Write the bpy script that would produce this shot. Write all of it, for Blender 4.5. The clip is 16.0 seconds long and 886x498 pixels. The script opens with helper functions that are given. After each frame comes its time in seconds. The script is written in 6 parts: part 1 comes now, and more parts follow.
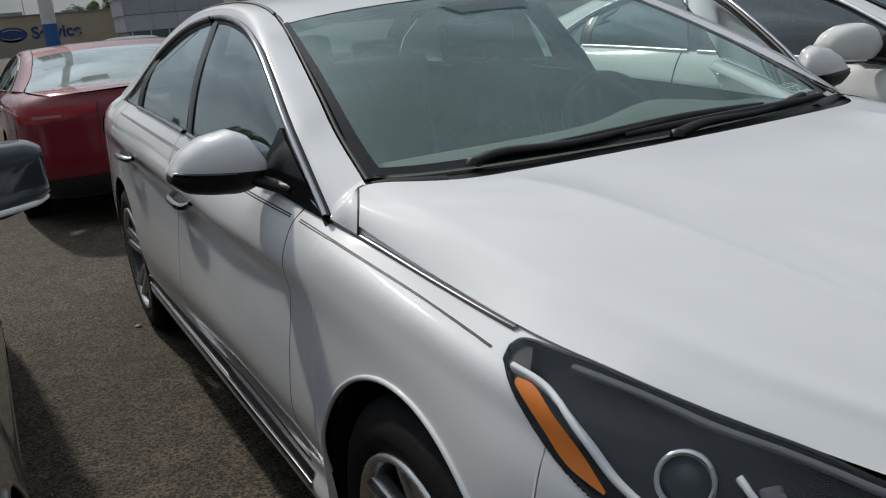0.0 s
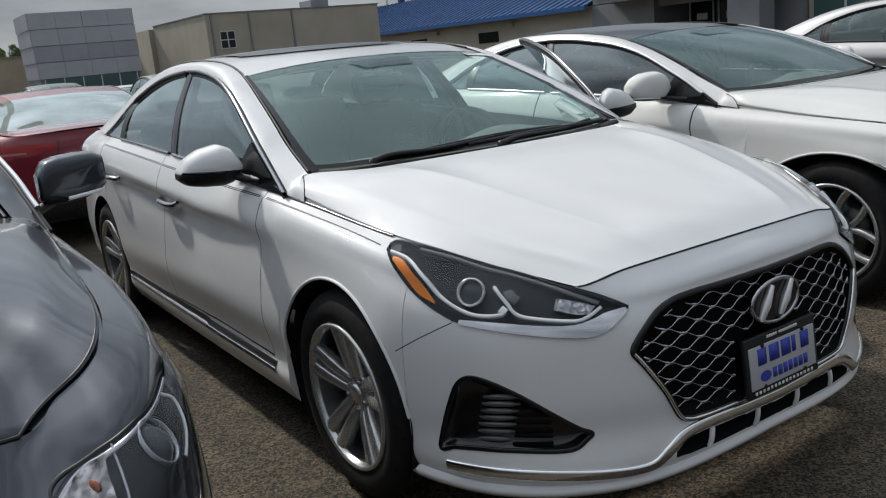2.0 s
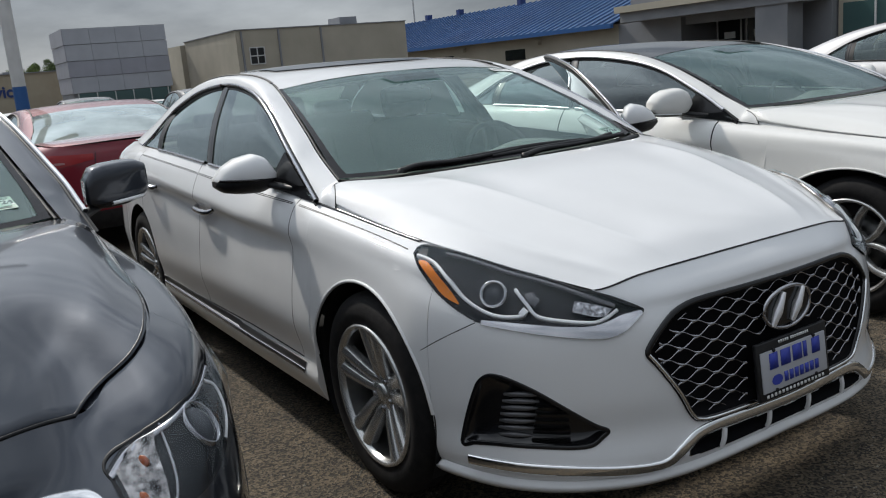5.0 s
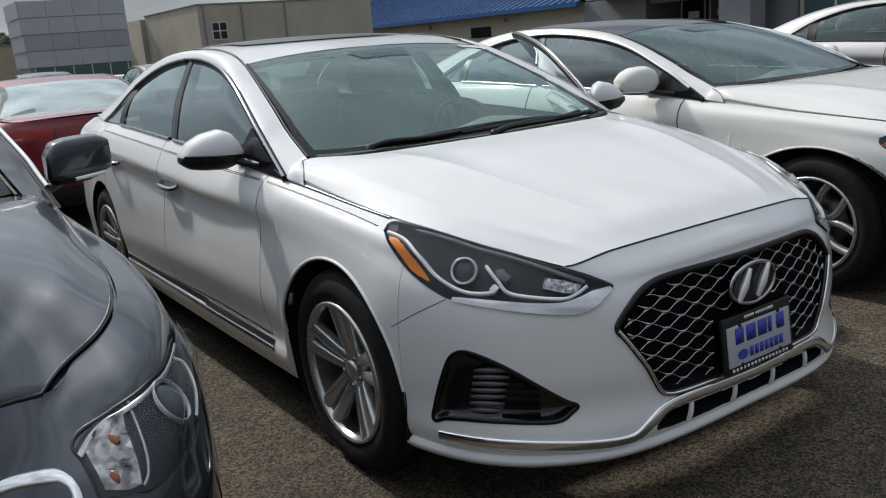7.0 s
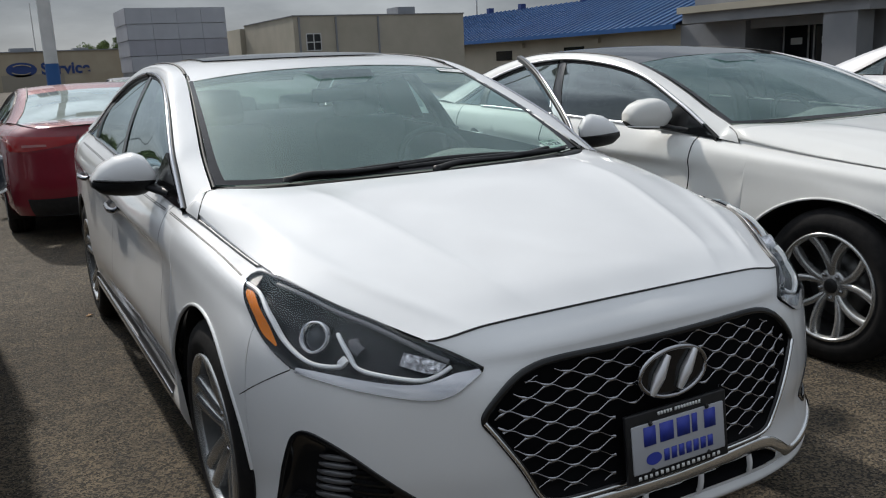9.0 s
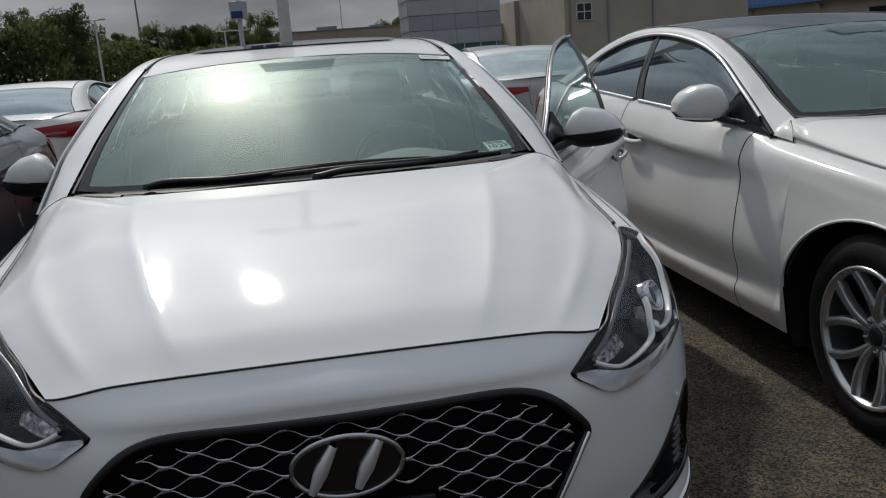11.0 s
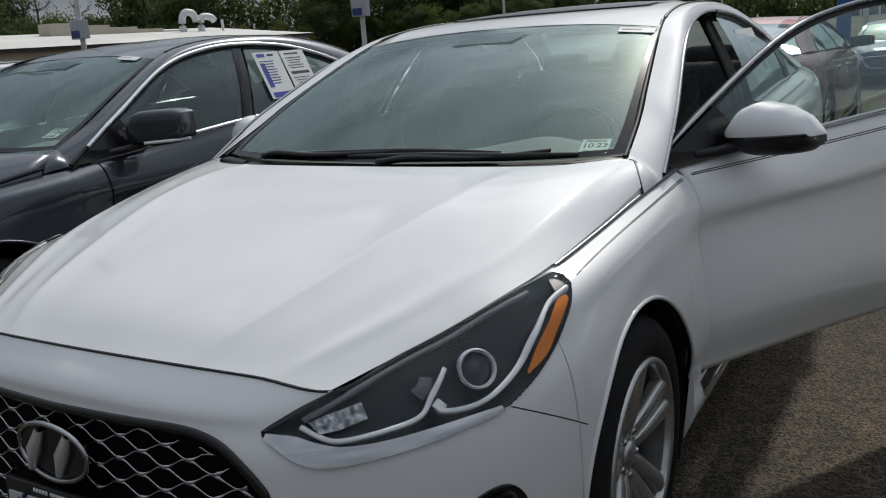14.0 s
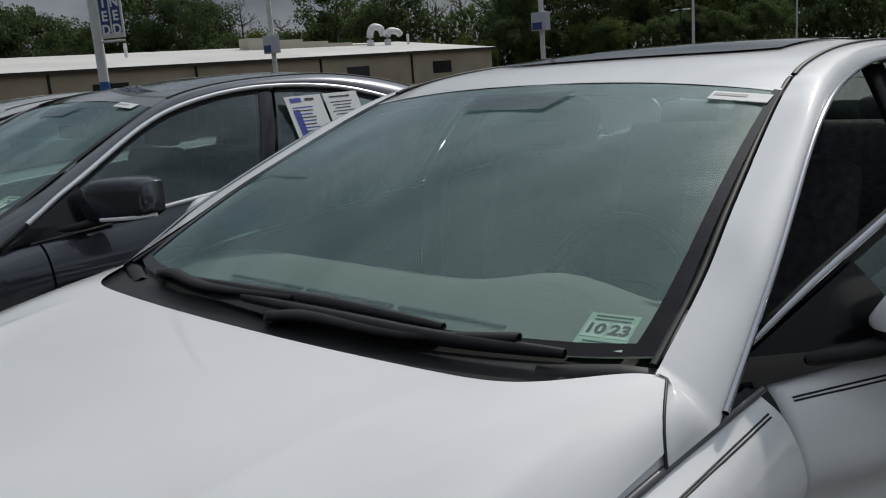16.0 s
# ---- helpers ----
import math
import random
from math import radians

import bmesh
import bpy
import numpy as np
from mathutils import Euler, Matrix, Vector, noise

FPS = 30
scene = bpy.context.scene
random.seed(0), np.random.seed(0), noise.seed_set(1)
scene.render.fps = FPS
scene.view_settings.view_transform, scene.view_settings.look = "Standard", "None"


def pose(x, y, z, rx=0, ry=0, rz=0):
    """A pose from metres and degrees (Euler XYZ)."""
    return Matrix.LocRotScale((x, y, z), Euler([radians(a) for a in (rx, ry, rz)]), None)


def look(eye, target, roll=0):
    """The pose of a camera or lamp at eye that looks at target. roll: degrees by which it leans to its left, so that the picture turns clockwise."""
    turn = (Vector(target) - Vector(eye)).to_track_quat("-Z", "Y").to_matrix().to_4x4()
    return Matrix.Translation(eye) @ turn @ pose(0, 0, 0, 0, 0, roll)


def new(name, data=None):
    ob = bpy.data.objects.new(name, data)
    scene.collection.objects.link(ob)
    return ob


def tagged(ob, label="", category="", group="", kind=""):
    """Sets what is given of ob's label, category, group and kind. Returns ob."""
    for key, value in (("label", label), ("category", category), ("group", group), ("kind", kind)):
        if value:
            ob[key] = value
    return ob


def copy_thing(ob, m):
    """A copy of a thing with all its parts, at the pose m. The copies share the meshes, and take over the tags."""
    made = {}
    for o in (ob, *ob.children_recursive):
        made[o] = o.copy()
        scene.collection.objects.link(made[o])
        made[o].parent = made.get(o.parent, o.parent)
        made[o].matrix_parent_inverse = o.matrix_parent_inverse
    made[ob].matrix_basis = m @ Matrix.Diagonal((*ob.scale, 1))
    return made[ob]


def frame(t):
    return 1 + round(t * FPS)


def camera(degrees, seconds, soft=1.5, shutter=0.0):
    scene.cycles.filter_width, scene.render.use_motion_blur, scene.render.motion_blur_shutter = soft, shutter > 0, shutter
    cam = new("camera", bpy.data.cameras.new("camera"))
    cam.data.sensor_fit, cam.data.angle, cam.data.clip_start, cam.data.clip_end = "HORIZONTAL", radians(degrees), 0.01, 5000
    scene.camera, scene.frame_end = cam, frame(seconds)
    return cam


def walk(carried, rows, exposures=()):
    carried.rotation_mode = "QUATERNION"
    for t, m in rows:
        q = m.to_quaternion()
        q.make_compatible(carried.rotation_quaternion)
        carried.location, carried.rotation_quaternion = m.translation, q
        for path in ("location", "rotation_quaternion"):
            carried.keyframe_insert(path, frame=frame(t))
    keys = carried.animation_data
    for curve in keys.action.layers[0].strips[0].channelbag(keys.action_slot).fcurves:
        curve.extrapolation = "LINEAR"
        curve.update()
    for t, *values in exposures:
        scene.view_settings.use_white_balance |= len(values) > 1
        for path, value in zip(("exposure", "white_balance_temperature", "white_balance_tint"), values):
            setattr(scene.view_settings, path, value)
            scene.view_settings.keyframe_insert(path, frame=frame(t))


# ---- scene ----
SUN_EL, SUN_AZ = 41.5, -8.0
cam = camera(54.87, 16.0, soft=1.1)
walk(cam, [
    (0.0, pose(-1.428, -1.214, 1.324, 74.18, 5.05, -29.03)),
    (0.5, pose(-1.609, -1.523, 1.331, 74.69, 5.21, -29.80)),
    (1.0, pose(-1.772, -1.785, 1.359, 75.87, 5.18, -31.20)),
    (1.5, pose(-1.962, -2.055, 1.371, 76.11, 4.71, -35.37)),
    (2.0, pose(-1.982, -2.266, 1.370, 76.55, 5.29, -34.58)),
    (2.5, pose(-2.037, -2.361, 1.381, 76.69, 5.12, -33.84)),
    (3.0, pose(-2.066, -2.376, 1.384, 77.03, 4.97, -33.25)),
    (3.5, pose(-2.062, -2.374, 1.377, 77.47, 4.84, -32.73)),
    (5.8, pose(-2.050, -2.365, 1.363, 77.81, 5.02, -33.06)),
    (6.0, pose(-2.053, -2.367, 1.367, 77.35, 5.15, -33.49)),
    (6.5, pose(-2.052, -2.367, 1.356, 76.07, 5.07, -34.09)),
    (7.0, pose(-2.061, -2.354, 1.359, 76.16, 4.47, -35.10)),
    (7.5, pose(-2.067, -2.330, 1.352, 76.35, 4.18, -35.57)),
    (8.0, pose(-1.893, -2.358, 1.351, 76.74, 3.77, -35.08)),
    (8.5, pose(-1.667, -2.420, 1.365, 76.88, 4.11, -34.01)),
    (9.0, pose(-1.381, -2.338, 1.353, 77.61, 2.57, -28.62)),
    (9.2, pose(-1.256, -2.323, 1.353, 77.76, 1.59, -27.61)),
    (11.3, pose(0.158, -2.383, 1.347, 76.78, 5.13, -4.05)),
    (11.5, pose(0.266, -2.437, 1.377, 76.89, 5.62, -0.00)),
    (12.0, pose(0.544, -2.366, 1.338, 77.34, 5.58, 5.84)),
    (12.5, pose(0.842, -2.208, 1.375, 77.63, 5.63, 12.40)),
    (13.0, pose(1.183, -2.129, 1.379, 78.92, 6.21, 18.82)),
    (13.5, pose(1.369, -2.008, 1.358, 78.98, 5.89, 25.95)),
    (14.0, pose(1.484, -1.804, 1.334, 76.16, 4.34, 30.07)),
    (14.5, pose(1.661, -1.557, 1.411, 77.16, 4.65, 32.45)),
    (15.0, pose(1.567, -1.314, 1.382, 78.06, 4.29, 38.40)),
    (15.5, pose(1.383, -0.991, 1.420, 77.91, 4.25, 41.22)),
    (16.0, pose(1.304, -0.595, 1.420, 77.88, 4.18, 42.28)),
], [(0.0, -0.12), (1.0, -0.02), (2.0, 0.25), (3.5, 0.34), (8.0, 0.33), (9.2, 0.25), (11.3, -0.3), (12.5, -0.24), (14.0, -0.04), (15.2, -0.12), (16.0, -0.28)])

# ---- sky, sun ----
world = bpy.data.worlds.new("sky")
scene.world = world
world.use_nodes = True
WN, WL = world.node_tree.nodes, world.node_tree.links
# overcast: the zenith three times as bright as the horizon, broken by cloud
sky = WN.new("ShaderNodeTexSky")
sky.sky_type, sky.sun_disc = "NISHITA", False
sky.sun_elevation, sky.sun_rotation = radians(SUN_EL), radians(SUN_AZ)
wc, wsep = WN.new("ShaderNodeTexCoord"), WN.new("ShaderNodeSeparateXYZ")
WL.new(wc.outputs["Generated"], wsep.inputs[0])
wz = WN.new("ShaderNodeMapRange")
wz.inputs["From Min"].default_value, wz.inputs["From Max"].default_value = 0.0, 1.0
wz.inputs["To Min"].default_value, wz.inputs["To Max"].default_value = 0.26, 0.84
WL.new(wsep.outputs["Z"], wz.inputs["Value"])
wm = WN.new("ShaderNodeMapping")
wm.inputs["Scale"].default_value = (1.0, 1.0, 3.2)
WL.new(wc.outputs["Generated"], wm.inputs["Vector"])
wn = WN.new("ShaderNodeTexNoise")
wn.inputs["Scale"].default_value, wn.inputs["Detail"].default_value, wn.inputs["Roughness"].default_value = 2.6, 7, 0.55
WL.new(wm.outputs[0], wn.inputs["Vector"])
wr = WN.new("ShaderNodeValToRGB")
wr.color_ramp.elements[0].position, wr.color_ramp.elements[1].position = 0.34, 0.68
wr.color_ramp.elements[0].color, wr.color_ramp.elements[1].color = (0.39, 0.443, 0.522, 1), (1.14, 1.225, 1.32, 1)
WL.new(wn.outputs["Fac"], wr.inputs["Fac"])
wx = WN.new("ShaderNodeMix")
wx.data_type, wx.blend_type = "RGBA", "MULTIPLY"
wx.inputs["Factor"].default_value = 1.0
WL.new(wr.outputs[0], wx.inputs["A"])
# the veiled sun brightens its side of the sky
SUN_DIR = (math.sin(radians(SUN_AZ)) * math.cos(radians(SUN_EL)), math.cos(radians(SUN_AZ)) * math.cos(radians(SUN_EL)), math.sin(radians(SUN_EL)))
wd = WN.new("ShaderNodeVectorMath")
wd.operation = "DOT_PRODUCT"
wd.inputs[1].default_value = SUN_DIR
WL.new(wc.outputs["Generated"], wd.inputs[0])
wg, wa = WN.new("ShaderNodeMapRange"), WN.new("ShaderNodeMapRange")
for node, a0, a1, b0, b1 in ((wg, -.4, .95, .74, 1.13), (wa, .84, 1.0, 0.0, 1.0)):
    node.interpolation_type = "SMOOTHSTEP"
    node.inputs["From Min"].default_value, node.inputs["From Max"].default_value = a0, a1
    node.inputs["To Min"].default_value, node.inputs["To Max"].default_value = b0, b1
    WL.new(wd.outputs["Value"], node.inputs["Value"])
wsum, wmul = WN.new("ShaderNodeMath"), WN.new("ShaderNodeMath")
wsum.operation, wmul.operation = "ADD", "MULTIPLY"
WL.new(wg.outputs[0], wsum.inputs[0])
WL.new(wa.outputs[0], wsum.inputs[1])
WL.new(wsum.outputs[0], wmul.inputs[0])
WL.new(wz.outputs[0], wmul.inputs[1])
WL.new(wmul.outputs[0], wx.inputs["B"])
cloud = WN.new("ShaderNodeBackground")
WL.new(wx.outputs["Result"], cloud.inputs[0])
cloud.inputs[1].default_value = 1.05
WL.new(sky.outputs[0], WN["Background"].inputs[0])
WN["Background"].inputs[1].default_value = 0.06
wmix = WN.new("ShaderNodeMixShader")
wmix.inputs[0].default_value = 0.9
WL.new(WN["Background"].outputs[0], wmix.inputs[1])
WL.new(cloud.outputs[0], wmix.inputs[2])
WL.new(wmix.outputs[0], WN["World Output"].inputs[0])
sun = new("sun", bpy.data.lights.new("sun", "SUN"))
sun.data.energy, sun.data.angle, sun.data.color = 2.45, radians(2.5), (1, 0.95, 0.87)
sun.matrix_world = look((50 * math.sin(radians(SUN_AZ)) * math.cos(radians(SUN_EL)), 50 * math.cos(radians(SUN_AZ)) * math.cos(radians(SUN_EL)), 50 * math.sin(radians(SUN_EL))), (0, 0, 0))

# ---- materials ----
def bsdf(name, color, rough=0.5, metal=0.0, coat=0.0, spec=0.5):
    m = bpy.data.materials.new(name)
    m.use_nodes = True
    b = m.node_tree.nodes["Principled BSDF"]
    b.inputs["Base Color"].default_value = (*color, 1)
    b.inputs["Roughness"].default_value = rough
    b.inputs["Metallic"].default_value = metal
    b.inputs["Coat Weight"].default_value = coat
    b.inputs["Coat Roughness"].default_value = 0.06
    b.inputs["Specular IOR Level"].default_value = spec
    return m


def varied(m, c0, c1, scale=8.0, detail=6.0, bump=0.0, bump_scale=60.0, rough=None):
    """Two scales of noise between two colours, with a fine bump."""
    n, l = m.node_tree.nodes, m.node_tree.links
    b = n["Principled BSDF"]
    tc = n.new("ShaderNodeTexCoord")
    a = n.new("ShaderNodeTexNoise")
    a.inputs["Scale"].default_value, a.inputs["Detail"].default_value = scale, detail
    l.new(tc.outputs["Object"], a.inputs["Vector"])
    r = n.new("ShaderNodeValToRGB")
    r.color_ramp.elements[0].position, r.color_ramp.elements[1].position = 0.3, 0.7
    r.color_ramp.elements[0].color, r.color_ramp.elements[1].color = (*c0, 1), (*c1, 1)
    l.new(a.outputs["Fac"], r.inputs["Fac"])
    l.new(r.outputs["Color"], b.inputs["Base Color"])
    if rough:
        mr = n.new("ShaderNodeMapRange")
        mr.inputs["To Min"].default_value, mr.inputs["To Max"].default_value = rough
        l.new(a.outputs["Fac"], mr.inputs["Value"])
        l.new(mr.outputs[0], b.inputs["Roughness"])
    if bump:
        f = n.new("ShaderNodeTexNoise")
        f.inputs["Scale"].default_value, f.inputs["Detail"].default_value = bump_scale, 4
        l.new(tc.outputs["Object"], f.inputs["Vector"])
        bu = n.new("ShaderNodeBump")
        bu.inputs["Strength"].default_value, bu.inputs["Distance"].default_value = bump, 0.01
        l.new(f.outputs["Fac"], bu.inputs["Height"])
        l.new(bu.outputs[0], b.inputs["Normal"])
    return m


def paint(name, color, flake=0.0, dark=0.94, rough=0.55):
    m = bsdf(name, color, rough, flake, 1.0, 0.25)
    varied(m, tuple(c * dark for c in color), color, 3.0, 8.0)
    return m


def glass(name, tint, gloss=1.0, dust_glare=0.04, haze=(0.45, 0.48, 0.45), sheen=0.0, rough=0.02):
    """A thin pane: tinted see-through, mirror-like gloss by Fresnel, a matt share for dust and painted-in reflection.
    """
    m = bpy.data.materials.new(name)
    m.use_nodes = True
    n, l = m.node_tree.nodes, m.node_tree.links
    n.remove(n["Principled BSDF"])
    tr, gl, df = n.new("ShaderNodeBsdfTransparent"), n.new("ShaderNodeBsdfGlossy"), n.new("ShaderNodeBsdfDiffuse")
    tr.inputs[0].default_value = (*tint, 1)
    gl.inputs["Roughness"].default_value = rough
    gl.inputs[0].default_value = (0.86, 0.97, 1.0, 1)
    df.inputs[0].default_value = (*haze, 1)
    fr = n.new("ShaderNodeFresnel")
    fr.inputs[0].default_value = 1.52
    mu = n.new("ShaderNodeMath")
    mu.operation = "MULTIPLY"
    mu.inputs[1].default_value = gloss
    l.new(fr.outputs[0], mu.inputs[0])
    tc, no = n.new("ShaderNodeTexCoord"), n.new("ShaderNodeTexNoise")
    no.inputs["Scale"].default_value, no.inputs["Detail"].default_value = 5, 8
    l.new(tc.outputs["Object"], no.inputs["Vector"])
    mr = n.new("ShaderNodeMapRange")
    mr.inputs["To Min"].default_value, mr.inputs["To Max"].default_value = dust_glare * 0.5, dust_glare * 1.5
    l.new(no.outputs["Fac"], mr.inputs["Value"])
    m1, m2 = n.new("ShaderNodeMixShader"), n.new("ShaderNodeMixShader")
    l.new(mr.outputs[0], m1.inputs[0])
    l.new(tr.outputs[0], m1.inputs[1])
    l.new(df.outputs[0], m1.inputs[2])
    l.new(mu.outputs[0], m2.inputs[0])
    l.new(m1.outputs[0], m2.inputs[1])
    l.new(gl.outputs[0], m2.inputs[2])
    if sheen:
        rg, m3 = n.new("ShaderNodeBsdfGlossy"), n.new("ShaderNodeMixShader")
        rg.inputs["Roughness"].default_value = 0.42
        rg.inputs[0].default_value = (0.90, 1.0, 0.90, 1)
        m3.inputs[0].default_value = sheen
        l.new(m2.outputs[0], m3.inputs[1])
        l.new(rg.outputs[0], m3.inputs[2])
        m2 = m3
    l.new(m2.outputs[0], n["Material Output"].inputs["Surface"])
    return m


WHITE = paint("white_pearl_paint", (0.75, 0.755, 0.76))
WARMWHITE = paint("warm_white_paint", (0.75, 0.745, 0.72))
GREY = paint("dark_grey_metallic_paint", (0.039, 0.045, 0.058), 0.7, rough=0.33)
RED = paint("dark_red_paint", (0.17, 0.006, 0.018), 0.2)
SILVER = paint("silver_paint", (0.42, 0.42, 0.43), 0.6)
BLACKPAINT = paint("black_paint", (0.012, 0.012, 0.014))
BLUEPAINT = paint("dark_blue_paint", (0.02, 0.035, 0.09), 0.3)
BLACK = varied(bsdf("black_plastic", (0.012, 0.012, 0.013), 0.45, 0, 0, 0.3), (0.01, 0.01, 0.011), (0.018, 0.018, 0.019), 30)
GLOSSBLACK = bsdf("gloss_black", (0.008, 0.008, 0.009), 0.12)
TRIM = varied(bsdf("dark_rubber_trim", (0.02, 0.02, 0.02), 0.6), (0.015, 0.015, 0.015), (0.03, 0.03, 0.03), 40)
CHROME = bsdf("chrome", (0.82, 0.82, 0.82), 0.09, 1.0)
DARKCHROME = bsdf("dark_chrome", (0.42, 0.42, 0.44), 0.16, 1.0)
ALLOY = varied(bsdf("alloy", (0.5, 0.5, 0.5), 0.24, 0.75), (0.42, 0.42, 0.42), (0.56, 0.56, 0.55), 20)
RUBBER = varied(bsdf("tyre_rubber", (0.012, 0.012, 0.012), 0.8, 0, 0, 0.2), (0.008, 0.008, 0.009), (0.017, 0.016, 0.016), 25, bump=0.12, bump_scale=120)
AMBER = bsdf("amber_reflector", (0.75, 0.22, 0.01), 0.25)
BULB = bsdf("amber_bulb", (0.30, 0.08, 0.03), 0.2)
LAMPRED = bsdf("red_lamp", (0.28, 0.01, 0.012), 0.12)
LAMPDARK = bsdf("lamp_bezel", (0.012, 0.013, 0.016), 0.22, 0, 0, 0.3)
LENS = bsdf("projector_glass", (0.05, 0.055, 0.065), 0.04)
FRIT = varied(bsdf("ceramic_edge_print", (0.03, 0.028, 0.03), 0.2, 0, 0, 0.2), (0.014, 0.013, 0.015), (0.024, 0.022, 0.024), 20)
LAMPGREY = bsdf("lamp_grey_rim", (0.12, 0.12, 0.13), 0.2)
SATIN = bsdf("satin_chrome", (0.80, 0.80, 0.81), 0.28, 0.6)
LAMPEDGE = bsdf("lamp_edge", (0.66, 0.66, 0.68), 0.16, 0.9)
# half of this pane is matt pale green: bright sky reflection put into its colour
REARGLASS = glass("rear_glass", (0.42, 0.50, 0.46), 2.0, 0.5, (0.60, 0.66, 0.60))
LAMPSILVER = bsdf("lamp_reflector", (0.6, 0.6, 0.62), 0.14, 1.0)
DRL = bsdf("lamp_white_strip", (0.88, 0.89, 0.9), 0.2)
# the teal matt share is thin dust plus reflection painted into the glass
WINDSCREEN = glass("windscreen_glass", (0.70, 0.88, 0.82), 1.0, 0.09, (0.14, 0.44, 0.43), 0.065, 0.035)
DOTS = glass("dotted_print", (0.30, 0.31, 0.31), 0.9, 0.03, (0.1, 0.1, 0.1))
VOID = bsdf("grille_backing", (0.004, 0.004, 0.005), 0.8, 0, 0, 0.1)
SIDEGLASS = glass("side_glass", (0.58, 0.70, 0.66), 1.7, 0.06, (0.3, 0.42, 0.40))
DOORGLASS = glass("clear_door_glass", (0.68, 0.82, 0.76), 1.5, 0.07, (0.35, 0.5, 0.45))
DARKGLASS = glass("privacy_glass", (0.16, 0.19, 0.19), 2.0, 0.04)
CLEAR = glass("lamp_cover", (0.97, 0.97, 0.98), 0.5, 0.002, (0.5, 0.5, 0.52))
SUNROOF = bsdf("sunroof_glass", (0.02, 0.021, 0.023), 0.06)
SEAT = varied(bsdf("seat_cloth", (0.07, 0.073, 0.077), 0.9), (0.05, 0.053, 0.057), (0.095, 0.1, 0.105), 40, bump=0.3)
DASH = varied(bsdf("dashboard", (0.15, 0.16, 0.155), 0.8), (0.135, 0.145, 0.14), (0.17, 0.18, 0.175), 60, bump=0.2)
PAPER = bsdf("white_paper", (0.75, 0.76, 0.75), 0.6)
BLUEINK = bsdf("blue_ink", (0.03, 0.05, 0.36), 0.5)
DARKINK = bsdf("dark_ink", (0.03, 0.03, 0.04), 0.6)
STICKER = bsdf("green_white_sticker", (0.5, 0.62, 0.52), 0.6)


# ---- mesh helpers ----
def part(name, bm, material, parent=None, label="", smooth=True, recalc=True):
    me = bpy.data.meshes.new(name)
    if recalc:
        bmesh.ops.recalc_face_normals(bm, faces=bm.faces)
    for f in bm.faces:
        f.smooth = smooth
    bm.to_mesh(me)
    bm.free()
    if material:
        me.materials.append(material)
    ob = new(name, me)
    if parent:
        ob.parent = parent
    if label:
        ob["label"] = label
    return ob


def thing(name, m, label, category, group="", kind=""):
    ob = new(name)
    ob.matrix_world = m
    return tagged(ob, label, category, group, kind)


def spline(ctrl, n, closed=False):
    """Catmull-Rom through the points, n samples."""
    p = np.array(ctrl, float)
    k = len(p)
    out = []
    for q in np.linspace(0, k if closed else k - 1, n, endpoint=not closed):
        i = min(int(q), k - 1 if closed else k - 2)
        u = q - i
        g = [p[(i + d) % k] if closed else p[min(max(i + d, 0), k - 1)] for d in (-1, 0, 1, 2)]
        if not closed and i == 0:
            g[0] = 2 * g[1] - g[2]
        if not closed and i == k - 2:
            g[3] = 2 * g[2] - g[1]
        out.append(0.5 * (2 * g[1] + (g[2] - g[0]) * u + (2 * g[0] - 5 * g[1] + 4 * g[2] - g[3]) * u * u + (3 * g[1] - g[0] - 3 * g[2] + g[3]) * u ** 3))
    return np.array(out)


def grid_bm(rows, bm=None):
    """A sheet from rows of points."""
    bm = bm or bmesh.new()
    vs = [[bm.verts.new(Vector(p)) for p in r] for r in rows]
    for a, b in zip(vs, vs[1:]):
        for i in range(len(a) - 1):
            q = [a[i], a[i + 1], b[i + 1], b[i]]
            try:
                bm.faces.new(q)
            except ValueError:
                pass
    return bm


def thicken(bm, d):
    """Gives a sheet an inner side d metres behind it."""
    bmesh.ops.recalc_face_normals(bm, faces=bm.faces)
    bmesh.ops.solidify(bm, geom=bm.faces[:], thickness=d)
    return bm


def box_bm(size, m=None, bevel=0.0, bm=None):
    bm = bm or bmesh.new()
    g = bmesh.ops.create_cube(bm, size=1, matrix=(m or Matrix()) @ Matrix.Diagonal((*size, 1)))
    if bevel:
        es = {e for v in g["verts"] for e in v.link_edges}
        bmesh.ops.bevel(bm, geom=list(es), offset=bevel, segments=2, affect="EDGES", profile=0.6)
    return bm


def lathe(profile, n=48, axis="X", bm=None):
    """Turns (radius, along) pairs about an axis."""
    rows = []
    for i in range(n + 1):
        a = 2 * math.pi * i / n
        rows.append([(h, r * math.cos(a), r * math.sin(a)) if axis == "X" else (r * math.cos(a), r * math.sin(a), h) for r, h in profile])
    bm = grid_bm(rows, bm)
    bmesh.ops.remove_doubles(bm, verts=bm.verts, dist=1e-5)
    return bm


def tube(pts, radius, n=8, bm=None, closed=False, flat=1.0):
    pts = [Vector(p) for p in pts]
    rows = []
    k = len(pts)
    for i, p in enumerate(pts):
        a = pts[(i - 1) % k] if closed or i else pts[0]
        b = pts[(i + 1) % k] if closed or i < k - 1 else pts[-1]
        d = (b - a).normalized()
        s = d.cross(Vector((0, 0, 1)))
        s = s.normalized() if s.length > 1e-4 else Vector((1, 0, 0))
        u = s.cross(d)
        r = radius[i] if isinstance(radius, (list, tuple)) else radius
        rows.append([p + s * r * math.cos(t) + u * r * flat * math.sin(t) for t in np.linspace(0, 2 * math.pi, n + 1)])
    if closed:
        rows.append(rows[0])
    bm = grid_bm(rows, bm)
    bmesh.ops.remove_doubles(bm, verts=bm.verts, dist=1e-6)
    return bm


